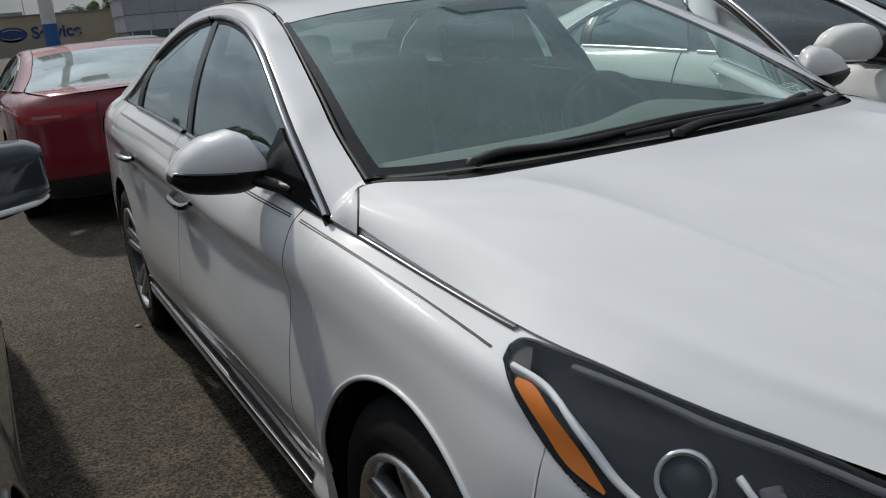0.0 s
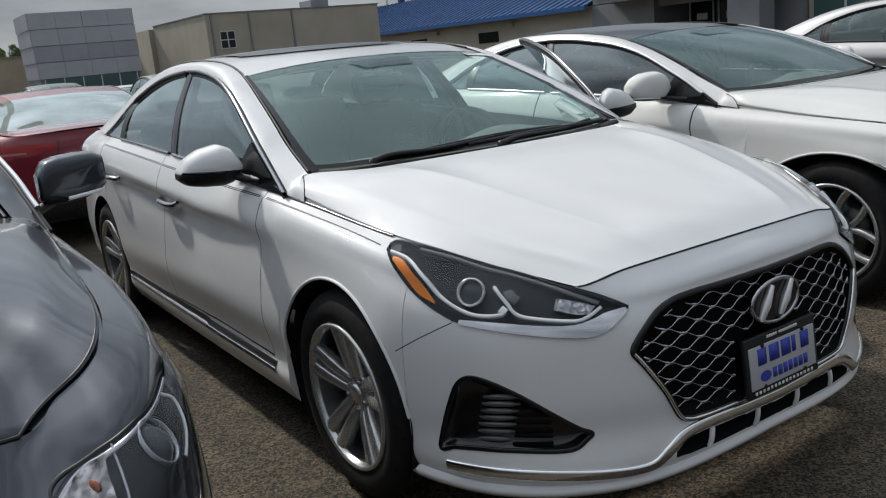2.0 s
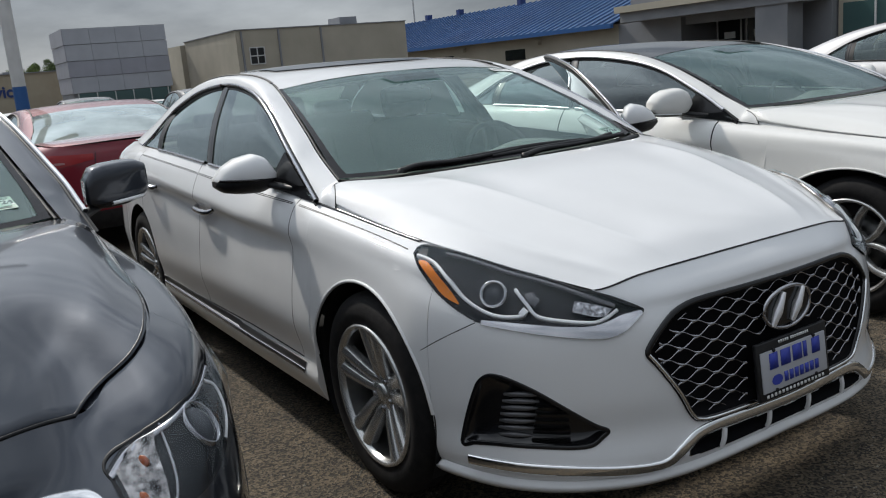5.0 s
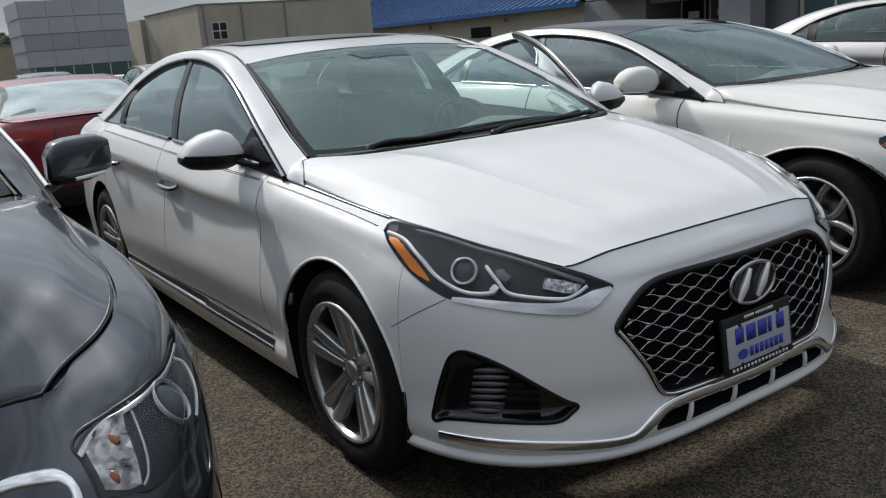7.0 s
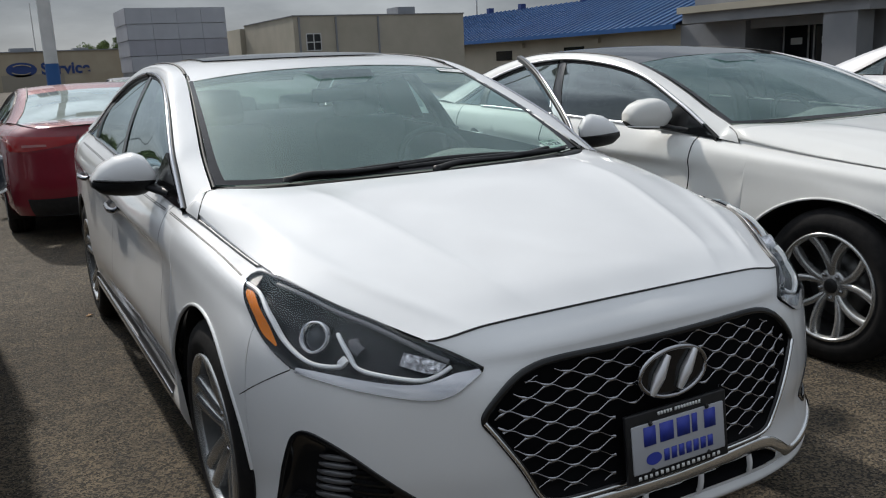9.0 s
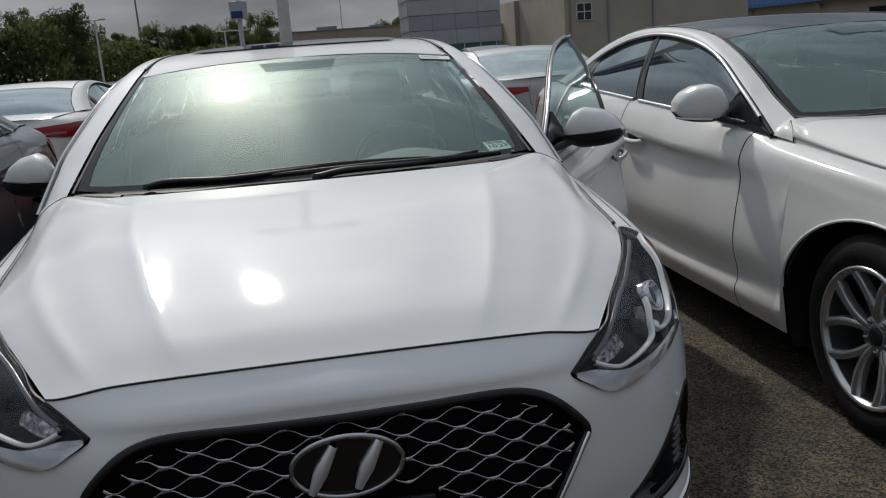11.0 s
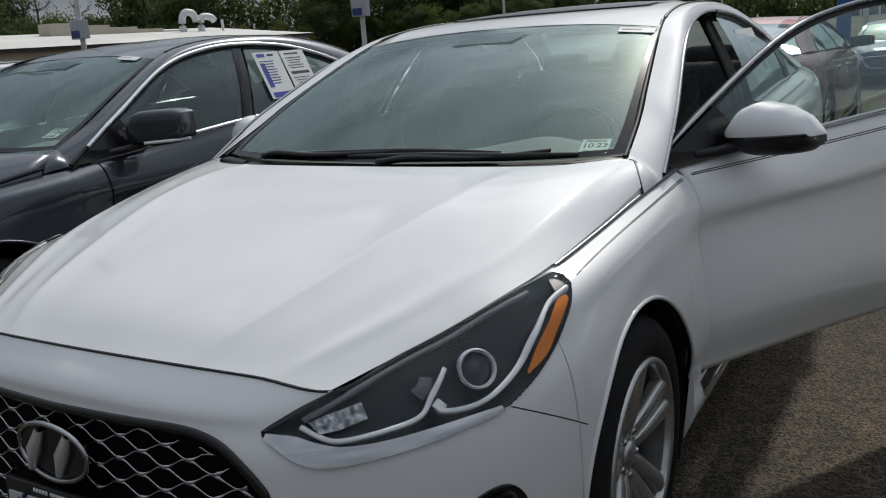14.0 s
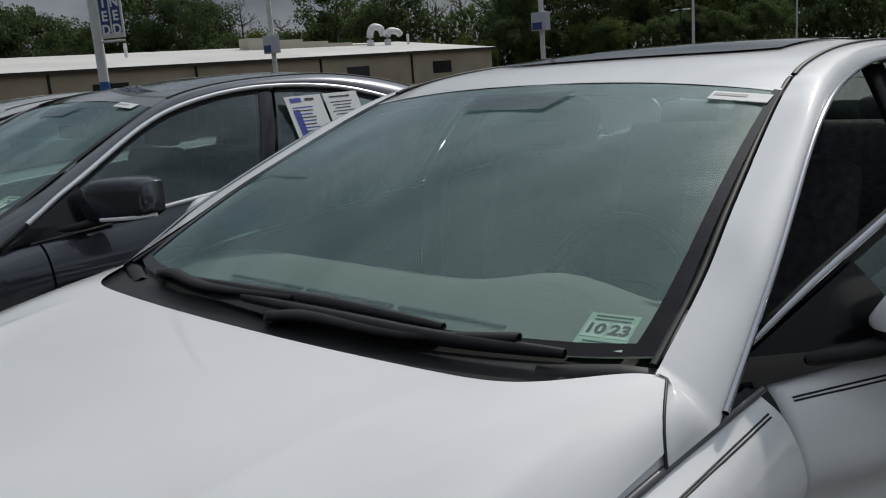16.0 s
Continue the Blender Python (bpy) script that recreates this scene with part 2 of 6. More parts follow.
def flip(pts, s):
    return [(p[0] * s, p[1], p[2]) for p in pts]


def text_bm(words, size, depth, m, bold=0.03):
    cu = bpy.data.curves.new("text", "FONT")
    cu.body, cu.size, cu.extrude, cu.offset, cu.align_x, cu.align_y = words, size, depth, size * bold, "CENTER", "CENTER"
    ob = bpy.data.objects.new("text", cu)
    me = ob.to_mesh()
    bm = bmesh.new()
    bm.from_mesh(me)
    ob.to_mesh_clear()
    bpy.data.objects.remove(ob)
    bpy.data.curves.remove(cu)
    bm.transform(m)
    return bm


# ---- the shape of a saloon: half widths, front axle at y = 0, nose towards -y ----
PLAN = [(0, -.895), (.25, -.887), (.42, -.862), (.56, -.812), (.70, -.722), (.80, -.61), (.872, -.47), (.915, -.30), (.93, -.05), (.935, .33),
        (.935, .62), (.935, 1.1), (.935, 1.6), (.935, 2.2), (.93, 2.8), (.905, 3.25), (.83, 3.65), (.55, 3.86), (0, 3.92)]
TOP = [(0, -.785, .783), (.25, -.77, .777), (.42, -.74, .764), (.565, -.70, .742), (.635, -.58, .772), (.70, -.47, .803), (.748, -.37, .83), (.784, -.222, .85),
       (.803, .02, .876), (.823, .315, .913), (.842, .62, .945), (.85, 1.1, .978), (.848, 1.6, 1.005), (.84, 2.2, 1.03), (.825, 2.83, 1.046), (.76, 3.25, 1.055),
       (.70, 3.6, 1.04), (.5, 3.8, 1.03), (0, 3.86, 1.03)]
KEYSTA = (0, 3, 5, 7, 9, 11, 14, 16, 18)
INSET = [(.045, .035, .02, .005, 0, 0, 0, .05), (.075, .06, .035, .02, .012, .02, 0, .05), (.09, .065, .03, .012, .008, .012, 0, .05),
         (.07, .045, .02, .004, 0, .005, .01, .05), (.055, .032, .025, .01, 0, .02, .008, .04), (.055, .012, .046, .014, 0, .035, .01, .04),
         (.04, .012, .02, .006, 0, .01, .01, .04), (.07, .03, .015, .01, 0, .01, .02, .05), (.05, .03, .015, .01, 0, .01, .02, .06)]
HEIGHT = [(.735, .70, .64, .55, .45, .36, .28, .21), (.71, .68, .635, .55, .45, .36, .26, .195), (.755, .71, .655, .56, .45, .36, .26, .19),
          (.815, .765, .70, .60, .45, .36, .27, .19), (.88, .82, .73, .62, .48, .36, .28, .20), (.93, .825, .775, .60, .48, .34, .28, .20),
          (1.0, .92, .84, .65, .48, .36, .28, .21), (.99, .92, .82, .68, .5, .4, .32, .25), (.98, .92, .82, .68, .5, .4, .32, .25)]
WHEELS_Y, WHEEL_Z, ARCH_R, WHEEL_X, TYRE_R = (0.0, 2.82), .345, .372, .915, .337


def between(table, u):
    """Row of a key table at station u."""
    for a, b, ra, rb in zip(KEYSTA, KEYSTA[1:], table, table[1:]):
        if a <= u <= b:
            w = (u - a) / (b - a)
            return [p * (1 - w) + q * w for p, q in zip(ra, rb)]
    return table[-1]


def cr(table, u):
    p = [np.array(t, float) for t in table]
    i = min(int(u), len(p) - 2)
    w = u - i
    g = [p[max(i - 1, 0)], p[i], p[i + 1], p[min(i + 2, len(p) - 1)]]
    if i == 0:
        g[0] = g[2] * np.array([-1, 1, 1][:len(g[2])])
    if i == len(p) - 2:
        g[3] = g[1] * np.array([-1, 1, 1][:len(g[1])])
    return 0.5 * (2 * g[1] + (g[2] - g[0]) * w + (2 * g[0] - 5 * g[1] + 4 * g[2] - g[3]) * w * w + (3 * g[1] - g[0] - 3 * g[2] + g[3]) * w ** 3)


def arch(y, axles):
    low = 0.0
    for c in axles:
        if abs(y - c) < ARCH_R:
            low = WHEEL_Z + math.sqrt(ARCH_R ** 2 - (y - c) ** 2)
    return low


def column(u, rows, axles):
    """Points down the body side at station u, from the shoulder to the sill or the wheel arch."""
    p, t = cr(PLAN, u), cr(TOP, u)
    d = (cr(PLAN, min(u + .02, 18)) - cr(PLAN, max(u - .02, 0)))
    d /= np.linalg.norm(d)
    inward = np.array([-d[1], d[0]])
    ins, hei = between(INSET, u), between(HEIGHT, u)
    ctrl = [t] + [np.array([*(p + inward * i), h]) for i, h in zip(ins, hei)]
    fine = spline(ctrl, 81)
    low = arch(p[1], axles)
    if low > fine[-1][2]:
        k = next(i for i in range(len(fine)) if fine[i][2] <= low)
        a, b = fine[k - 1], fine[k]
        w = (a[2] - low) / (a[2] - b[2])
        fine = np.vstack([fine[:k], a * (1 - w) + b * w])
    q = np.linspace(0, len(fine) - 1, rows)
    return [tuple(fine[min(int(x), len(fine) - 2)] * (1 - (x - min(int(x), len(fine) - 2))) + fine[min(int(x), len(fine) - 2) + 1] * (x - min(int(x), len(fine) - 2))) for x in q]


SIDE_U = np.linspace(3, 16, 5201)
SIDE_Y = np.array([cr(PLAN, u)[1] for u in SIDE_U])
TOP_Y = np.array([cr(TOP, u)[1] for u in SIDE_U])


def u_at(y):
    """Station on the side at y."""
    return float(np.interp(y, SIDE_Y, SIDE_U))


def stations(u0, u1, step, axles):
    us = list(np.linspace(u0, u1, max(2, int((u1 - u0) / step))))
    for c in axles:
        for a in np.linspace(0, math.pi, 37):
            u = u_at(c - ARCH_R * 0.9995 * math.cos(a))
            if u0 + .003 < u < u1 - .003:
                us.append(u)
    us = sorted(us)
    return [u for i, u in enumerate(us) if i == 0 or u - us[i - 1] > 0.004]


HOOD_EDGE = [(.565, -.70, .742), (.635, -.58, .772), (.70, -.47, .803), (.748, -.37, .83), (.784, -.222, .85), (.803, .02, .876), (.826, .286, .914)]
HOOD_MID = [(0, -.785, .783), (0, -.68, .835), (0, -.52, .878), (0, -.32, .918), (0, -.13, .95), (0, .06, .974), (0, .225, .988)]


HOOD_E, HOOD_C, FRONT = spline(HOOD_EDGE, 241), spline(HOOD_MID, 241), np.array([cr(TOP, u) for u in np.linspace(0, 3, 91)])


def hood_point(a, b):
    k = int(round(b * 240))
    e, c = HOOD_E[k], HOOD_C[k]
    s = abs(a)
    z = e[2] + (c[2] - e[2]) * (1 - s ** (2.2 + 12.0 * b ** 4 + 15.0 * b ** 14))
    s0 = .50 + .13 * b
    z += (.007 * math.exp(-((s - s0) / .07) ** 2) - .003 * math.exp(-((s - s0 + .15) / .10) ** 2)) * math.sin(math.pi * b)
    z += .0035 * math.exp(-((s - s0) / .02) ** 2) * math.sin(math.pi * b)
    z += .0045 * (math.exp(-((s - .815 - .11 * b) / .035) ** 2) - .5 * math.exp(-((s - .735 - .11 * b) / .06) ** 2)) * min(1, 5 * b) * min(1, 6 * (1 - b))
    yq = c[1] + (e[1] - c[1]) * s ** 2.2
    if b > .75:
        yq += ((b - .75) / .25) ** 2 * .13 * math.exp(-((s - .92) / .13) ** 2) * min(1, (1 - s) / .075)
    x0 = HOOD_E[0][0] * s
    c0, e0 = HOOD_C[0], HOOD_E[0]
    w = (1 - b) ** 6
    yq += w * (np.interp(x0, FRONT[:, 0], FRONT[:, 1]) - (c0[1] + (e0[1] - c0[1]) * s ** 2.2))
    z += w * (np.interp(x0, FRONT[:, 0], FRONT[:, 2]) - (e0[2] + (c0[2] - e0[2]) * (1 - s ** 2.2)))
    return (math.copysign(e[0] * s, a), yq, z)


RAIL_IN = [(.839, .408, .930), (.822, .545, 1.010), (.80, .70, 1.095), (.725, 1.08, 1.258), (.677, 1.4, 1.33), (.657, 1.75, 1.356), (.67, 2.15, 1.325), (.72, 2.5, 1.23), (.79, 2.75, 1.10), (.826, 2.85, 1.048)]
RAIL_OUT = [(.750, .402, .985), (.726, .605, 1.072), (.692, .80, 1.163), (.622, 1.19, 1.318), (.59, 1.45, 1.375), (.572, 1.8, 1.40), (.578, 2.2, 1.392), (.605, 2.6, 1.325), (.665, 3.0, 1.19), (.75, 3.28, 1.062)]
SCREEN_LOW = [(0, .30, .985), (.35, .335, .985), (.60, .395, .985), (.735, .445, .992)]
SCREEN_TOP = [(0, 1.200, 1.355), (.30, 1.199, 1.347), (.52, 1.197, 1.330), (.612, 1.195, 1.318)]
ROOF_MID = [(0, 1.200, 1.355), (0, 1.5, 1.394), (0, 1.85, 1.424), (0, 2.25, 1.418), (0, 2.6, 1.365)]


def mirrored_curve(ctrl, n):
    half = spline(ctrl, n)
    return np.vstack([half[::-1] * np.array([-1, 1, 1]), half[1:]])


# ---- cars ----
from mathutils.bvhtree import BVHTree
from mathutils.interpolate import poly_3d_calc

COLUMNS = {}
PANES = (WINDSCREEN, DOTS, SIDEGLASS, DOORGLASS, DARKGLASS, REARGLASS, CLEAR)


def col(u, rows, axles=WHEELS_Y):
    k = (round(u, 4), rows, axles)
    if k not in COLUMNS:
        COLUMNS[k] = column(u, rows, axles)
    return COLUMNS[k]


def top_at(y):
    return cr(TOP, u_top(y))


def u_top(y):
    return float(np.interp(y, TOP_Y, SIDE_U))


RAIL = spline(RAIL_IN, 240)


def rail_at(y):
    return np.array([np.interp(y, RAIL[:, 1], RAIL[:, k]) for k in range(3)])


def outward(p, n):
    return n if n.dot(Vector((p[0], (p[1] - 1.5) * 0.6, p[2] - 0.6))) > 0 else -n


FACETED = varied(bsdf("faceted_reflector", (.2, .2, .21), .18, 1.0), (.02, .02, .022), (.50, .48, .47), 55, detail=2.0, bump=.6, bump_scale=45)
RIBBED = varied(bsdf("ribbed_reflector", (.3, .3, .32), .16, 1.0), (.08, .08, .09), (.8, .8, .82), 90, bump=.5, bump_scale=70)
MESHCHROME = bsdf("mesh_chrome", (.36, .36, .38), .2, 1.0)
LOUVRE = bsdf("dark_louvre", (.10, .10, .105), .25, .3)
DARKALLOY = varied(bsdf("dark_alloy", (.12, .12, .12), .4, .8), (.09, .09, .09), (.15, .15, .145), 15)


class Skin:
    """The outer skin of a car, on which lamps, strips and seams are laid."""

    def __init__(self, bms):
        vs, fs = [], []
        for bm in bms:
            k = len(vs)
            bm.verts.index_update()
            vs += [v.co.copy() for v in bm.verts]
            fs += [[v.index + k for v in f.verts] for f in bm.faces]
        self.tree, self.vs, self.fs = BVHTree.FromPolygons(vs, fs), vs, fs
        self.vn = [Vector((0, 0, 0)) for _ in vs]
        for f in fs:
            a, b, c = vs[f[0]], vs[f[1]], vs[f[2]]
            n = (c - a).cross(vs[f[-1]] - b)
            n = outward((a + c) / 2, n)
            for k in f:
                self.vn[k] += n

    def on(self, p, h=0.0):
        q, n, k, _ = self.tree.find_nearest(Vector(p))
        f = self.fs[k]
        w = poly_3d_calc([self.vs[i] for i in f], q)
        m = sum((self.vn[i].normalized() * x for i, x in zip(f, w)), Vector((0, 0, 0)))
        n = m.normalized() if m.length > .2 else outward(q, n)
        return q + n * h, n

    def strip(self, ctrl, width, height, n=40, bm=None, closed=False, taper=False, lift=0.0):
        """A raised band along a line on the skin."""
        line = [self.on(p, lift) for p in spline(ctrl, n, closed)]
        bm = bm or bmesh.new()
        rows = []
        for i, (p, nn) in enumerate(line):
            a, b = line[max(i - 1, 0)][0], line[min(i + 1, n - 1)][0]
            if closed:
                a, b = line[(i - 1) % n][0], line[(i + 1) % n][0]
            s = (b - a).cross(nn).normalized()
            w = width / 2 * (math.sin(math.pi * (0.06 + 0.88 * i / (n - 1))) if taper else 1)
            rows.append([p + s * w - nn * .003, p + s * w + nn * height * .7, p + s * w * .6 + nn * height, p - s * w * .6 + nn * height, p - s * w + nn * height * .7, p - s * w - nn * .003])
        if closed:
            rows.append(rows[0])
        return grid_bm(rows, bm)

    def patch(self, top, low, h=0.004, dish=0.0, nu=40, nv=14, edge=0.2):
        """A sheet on the skin between two lines; dish: how deep its middle lies."""
        a, b = spline(top, nu), spline(low, nu)
        rows = []
        for j in range(nv):
            v = j / (nv - 1)
            r = []
            for i in range(nu):
                q = a[i] * (1 - v) + b[i] * v
                d = min(v, 1 - v, i / (nu - 1) * 1.6, (1 - i / (nu - 1)) * 1.6) / edge
                d = min(1, max(0, d))
                r.append(self.on(q, h - dish * d * d * (3 - 2 * d))[0])
            rows.append(r)
        bm = grid_bm(rows)
        if abs(dish) > .002:
            inner = [v for v in bm.verts if not v.is_boundary]
            for _ in range(30 if abs(dish) > .01 else 60):
                bmesh.ops.smooth_vert(bm, verts=inner, factor=.5, use_axis_x=True, use_axis_y=True, use_axis_z=True)
            if dish < 0:
                bm.normal_update()
                bm.verts.index_update()
                for v in inner:
                    i, j = v.index % nu, v.index // nu
                    d = min(1, 3 * min(j / (nv - 1), 1 - j / (nv - 1), 1.6 * i / (nu - 1), 1.6 * (1 - i / (nu - 1))))
                    v.co += outward(v.co, v.normal) * -dish * 3 * d
        return bm


def flipped(bm, s):
    if s < 0:
        bm.transform(Matrix.Diagonal((-1, 1, 1, 1)))
        bmesh.ops.reverse_faces(bm, faces=bm.faces)
    return bm


def wheel_parts(parent, kind, side):
    """Tyre, rim, spokes, hub cap, nuts and brake disc; the outer face looks to +x."""
    def w(name, bm, m, label="", smooth=True, up=None):
        return part(name, flipped(bm, side), m, up or parent, label, smooth)
    prof = [(.237, -.18), (.29, -.215), (.324, -.205), (.337, -.18)]
    for g in (-.155, -.115, -.075):
        prof += [(.337, g), (.330, g + .004), (.330, g + .010), (.337, g + .014)]
    prof += [(.336, -.045), (.329, -.025), (.312, -.008), (.28, 0), (.25, -.004), (.237, -.014)]
    w("tyre", lathe(prof, 64), RUBBER, "black rubber tyre")
    rim = w("rim", lathe([(.239, -.012), (.236, -.002), (.228, 0), (.222, -.006), (.216, -.022)], 64), ALLOY, "silver alloy wheel rim")
    w("barrel", lathe([(.2165, -.020), (.212, -.06), (.204, -.10), (.20, -.19)], 64), DARKALLOY, up=rim)
    n = 5
    for i in range(n):
        for sgn in (-1, 1):
            bm = bmesh.new()
            rows = []
            for q in np.linspace(0, 1, 8):
                r = .045 + (.222 - .045) * q
                spread = 0 if kind == "twin" else .09 + .30 * q ** 1.4
                off = sgn * (.019 + .018 * q) if kind == "twin" else 0
                ang = 2 * math.pi * i / n + math.pi / 2 + sgn * spread
                wd = (.0155 + .010 * q) if kind == "twin" else (.0125 + .006 * q)
                x = -.05 + .042 * q ** 0.7
                c, s = math.cos(ang), math.sin(ang)
                rows.append([(x - dx, r * c - (dt + off) * s, r * s + (dt + off) * c) for dt, dx in ((-wd, .035), (-wd, .007), (-wd * .78, .003), (-wd * .1 * sgn, -.002), (wd * .78, .003), (wd, .007), (wd, .035))])
            grid_bm(rows, bm)
            w("spoke", bm, ALLOY, up=rim)
    w("hub_cap", lathe([(0, -.036), (.02, -.036), (.03, -.040), (.034, -.052)], 24), ALLOY if kind == "twin" else BLACK, "round hub cap", up=rim)
    w("hub", lathe([(0, -.047), (.066, -.049), (.075, -.06), (.075, -.09)], 30), ALLOY, up=rim)
    for i in range(5):
        a = 2 * math.pi * (i + .5) / 5 + math.pi / 2
        bm = lathe([(0, -.040), (.007, -.040), (.009, -.044), (.009, -.06)], 8)
        bm.transform(Matrix.Translation((0, .055 * math.cos(a), .055 * math.sin(a))))
        w("wheel_nut", bm, DARKCHROME, up=rim)
    w("brake_disc", lathe([(.05, -.10), (.145, -.10), (.145, -.115)], 40), DARKALLOY, "grey steel brake disc")
    w("backing_plate", lathe([(0, -.13), (.20, -.13)], 40), BLACK)


def seat_parts(parent, x, y, P):
    seat = P("front_seat", box_bm((.50, .52, .16), Matrix.Translation((x, y, .50)), .05), SEAT, parent, "dark grey cloth car seat")
    m = Matrix.Translation((x, y + .28, .80)) @ Matrix.Rotation(radians(-16), 4, "X")
    P("backrest", box_bm((.48, .13, .62), m, .055), SEAT, seat)
    m = Matrix.Translation((x, y + .395, 1.185)) @ Matrix.Rotation(radians(-12), 4, "X")
    P("headrest", box_bm((.25, .10, .17), m, .045), SEAT, seat)


def build_car(name, place, body, label, category="car", warp=None, fine=False, rows=22, step=.16, trim=None, wheel="twin", lamp="long", grille="mesh", roof=None,
              glass_mat=None, screen_mat=None, door_angle=0.0, mirror="long", inside=True, sun_roof=False, group="", axles=WHEELS_Y, rear_lamp=True, handle=None):
    glass_mat, screen_mat, trim = glass_mat or SIDEGLASS, screen_mat or WINDSCREEN, trim or TRIM
    root = thing(name, place, label, category, group)
    warp = warp or (lambda p: p)

    def P(nm, bm, m, up=None, lab="", smooth=True):
        for v in bm.verts:
            v.co = Vector(warp(v.co))
        bmesh.ops.recalc_face_normals(bm, faces=bm.faces)
        if sum(f.calc_area() * f.normal.dot(f.calc_center_median() - Vector((0, 1.6, .5))) for f in bm.faces) < 0:
            bmesh.ops.reverse_faces(bm, faces=bm.faces)
        ob = part(nm, bm, m, up or root, lab, smooth, False)
        if m in PANES:
            ob.visible_shadow = False
        return ob

    yF, yD, yB, yQ = u_at(axles[0] - .373), u_at(.535), u_at(1.655), u_at(2.70)
    gap = .012 if fine else .02

    def skin_bm(u0, u1, sides=(-1, 1), st=None):
        bm = bmesh.new()
        us = stations(u0, u1, st or step, axles)
        for s in sides:
            grid_bm([flip(col(u, rows, axles), s) for u in us], bm)
        bmesh.ops.remove_doubles(bm, verts=bm.verts, dist=1e-4)
        return bm

    def banded(u0, u1, z_hi, z_lo, n_rows):
        """The side skin between two heights."""
        out = []
        for u in stations(u0, u1, step, axles):
            p = np.array(col(u, 81, axles))[::-1]
            z = np.linspace(min(z_hi, p[-1][2]), max(z_lo, p[0][2]), n_rows)
            out.append([tuple(np.interp(h, p[:, 2], p[:, k]) for k in range(3)) for h in z])
        return grid_bm(out)

    # hood and the skin on which the details lie
    na, nb = (161, 61) if fine else (41, 25)
    hood_rows = [[hood_point(a, b) for a in [q * (1.45 - .45 * q * q) * .992 for q in np.linspace(-1, 1, na)]] for b in np.linspace(.004, 1, nb)]
    bumper = skin_bm(0, yF, st=.05 if fine else None)
    hood = grid_bm(hood_rows)
    skin = Skin([bumper, skin_bm(yF, 18, st=.1)])

    # front openings: grille, fog pockets
    G_TOP = [(0, -.862, .69), (.15, -.858, .69), (.30, -.838, .686), (.37, -.83, .675), (.42, -.826, .65), (.474, -.822, .60), (.488, -.82, .575)]
    G_LOW = [(0, -.893, .36), (.12, -.89, .358), (.29, -.876, .355), (.345, -.868, .36), (.372, -.862, .378), (.415, -.856, .455), (.467, -.833, .538), (.488, -.82, .57)]
    FOG_T = [(.598, -.771, .372), (.627, -.754, .39), (.694, -.714, .445), (.754, -.654, .498), (.807, -.581, .532), (.834, -.54, .522), (.85, -.512, .467), (.865, -.478, .36)]
    FOG_L = [(.598, -.771, .368), (.609, -.764, .356), (.651, -.744, .333), (.751, -.658, .336), (.80, -.60, .336), (.825, -.554, .334), (.85, -.51, .33), (.867, -.467, .327)]
    if grille != "mesh":
        G_TOP = [(0, -.86, .685), (.25, -.85, .685), (.42, -.82, .68), (.50, -.80, .672), (.545, -.775, .655), (.553, -.775, .63)]
        G_LOW = [(0, -.89, .43), (.25, -.88, .43), (.40, -.86, .45), (.46, -.84, .50), (.52, -.80, .58), (.553, -.775, .625)]
    both = lambda c: [(-p[0], p[1], p[2]) for p in c[::-1]] + list(c[1:])
    SL_T, SL_L = [(0, -.895, .308), (.2, -.888, .310), (.33, -.875, .308), (.39, -.868, .282)], [(0, -.88, .270), (.2, -.875, .269), (.33, -.868, .266), (.39, -.866, .266)]
    if lamp == "long":
        L_T = [(.475, -.80, .69), (.52, -.745, .716), (.568, -.692, .738), (.635, -.575, .766), (.69, -.485, .794), (.764, -.32, .836), (.79, -.235, .845), (.815, -.225, .84)]
        L_L = [(.478, -.80, .685), (.50, -.789, .664), (.544, -.78, .640), (.60, -.755, .632), (.70, -.675, .648), (.80, -.548, .668), (.838, -.465, .70), (.854, -.375, .745), (.855, -.30, .798), (.835, -.24, .832)]
    elif lamp == "keen":
        L_T = [(.575, -.745, .675), (.63, -.68, .702), (.705, -.592, .724), (.77, -.52, .738), (.83, -.435, .754), (.868, -.36, .770)]
        L_L = [(.585, -.765, .622), (.65, -.725, .614), (.72, -.66, .618), (.785, -.585, .632), (.85, -.48, .662), (.885, -.405, .70), (.888, -.365, .742)]
    else:
        L_T = [(.50, -.79, .70), (.56, -.735, .724), (.62, -.66, .742), (.69, -.575, .757), (.745, -.50, .768), (.80, -.42, .772), (.835, -.39, .765)]
        L_L = [(.50, -.80, .655), (.545, -.785, .615), (.61, -.75, .595), (.70, -.68, .60), (.79, -.57, .64), (.845, -.47, .70), (.85, -.40, .75)]
    fog_bm, gr_bm = skin.patch(FOG_T, FOG_L, .002, .026, 48, 24, .06), skin.patch(both(G_TOP), both(G_LOW), .002, .035, 72, 24, .10)
    if fine:
        cut = [Skin([skin.patch(FOG_T, FOG_L, 0)]), Skin([skin.patch(both(G_TOP), both(G_LOW), 0, nu=60)]), Skin([skin.patch(L_T, L_L, 0, nu=60)])]

        cut.append(Skin([skin.patch(both(SL_T), both(SL_L), 0, nu=60)]))
        rim = [np.array(c) for c in (spline(both(G_TOP), 150), spline(both(G_LOW), 150), spline(FOG_T, 70), spline(FOG_L, 70), spline(L_T, 80), spline(L_L, 80), spline(SL_T, 50), spline(SL_L, 50))]
        rim = np.vstack(rim)

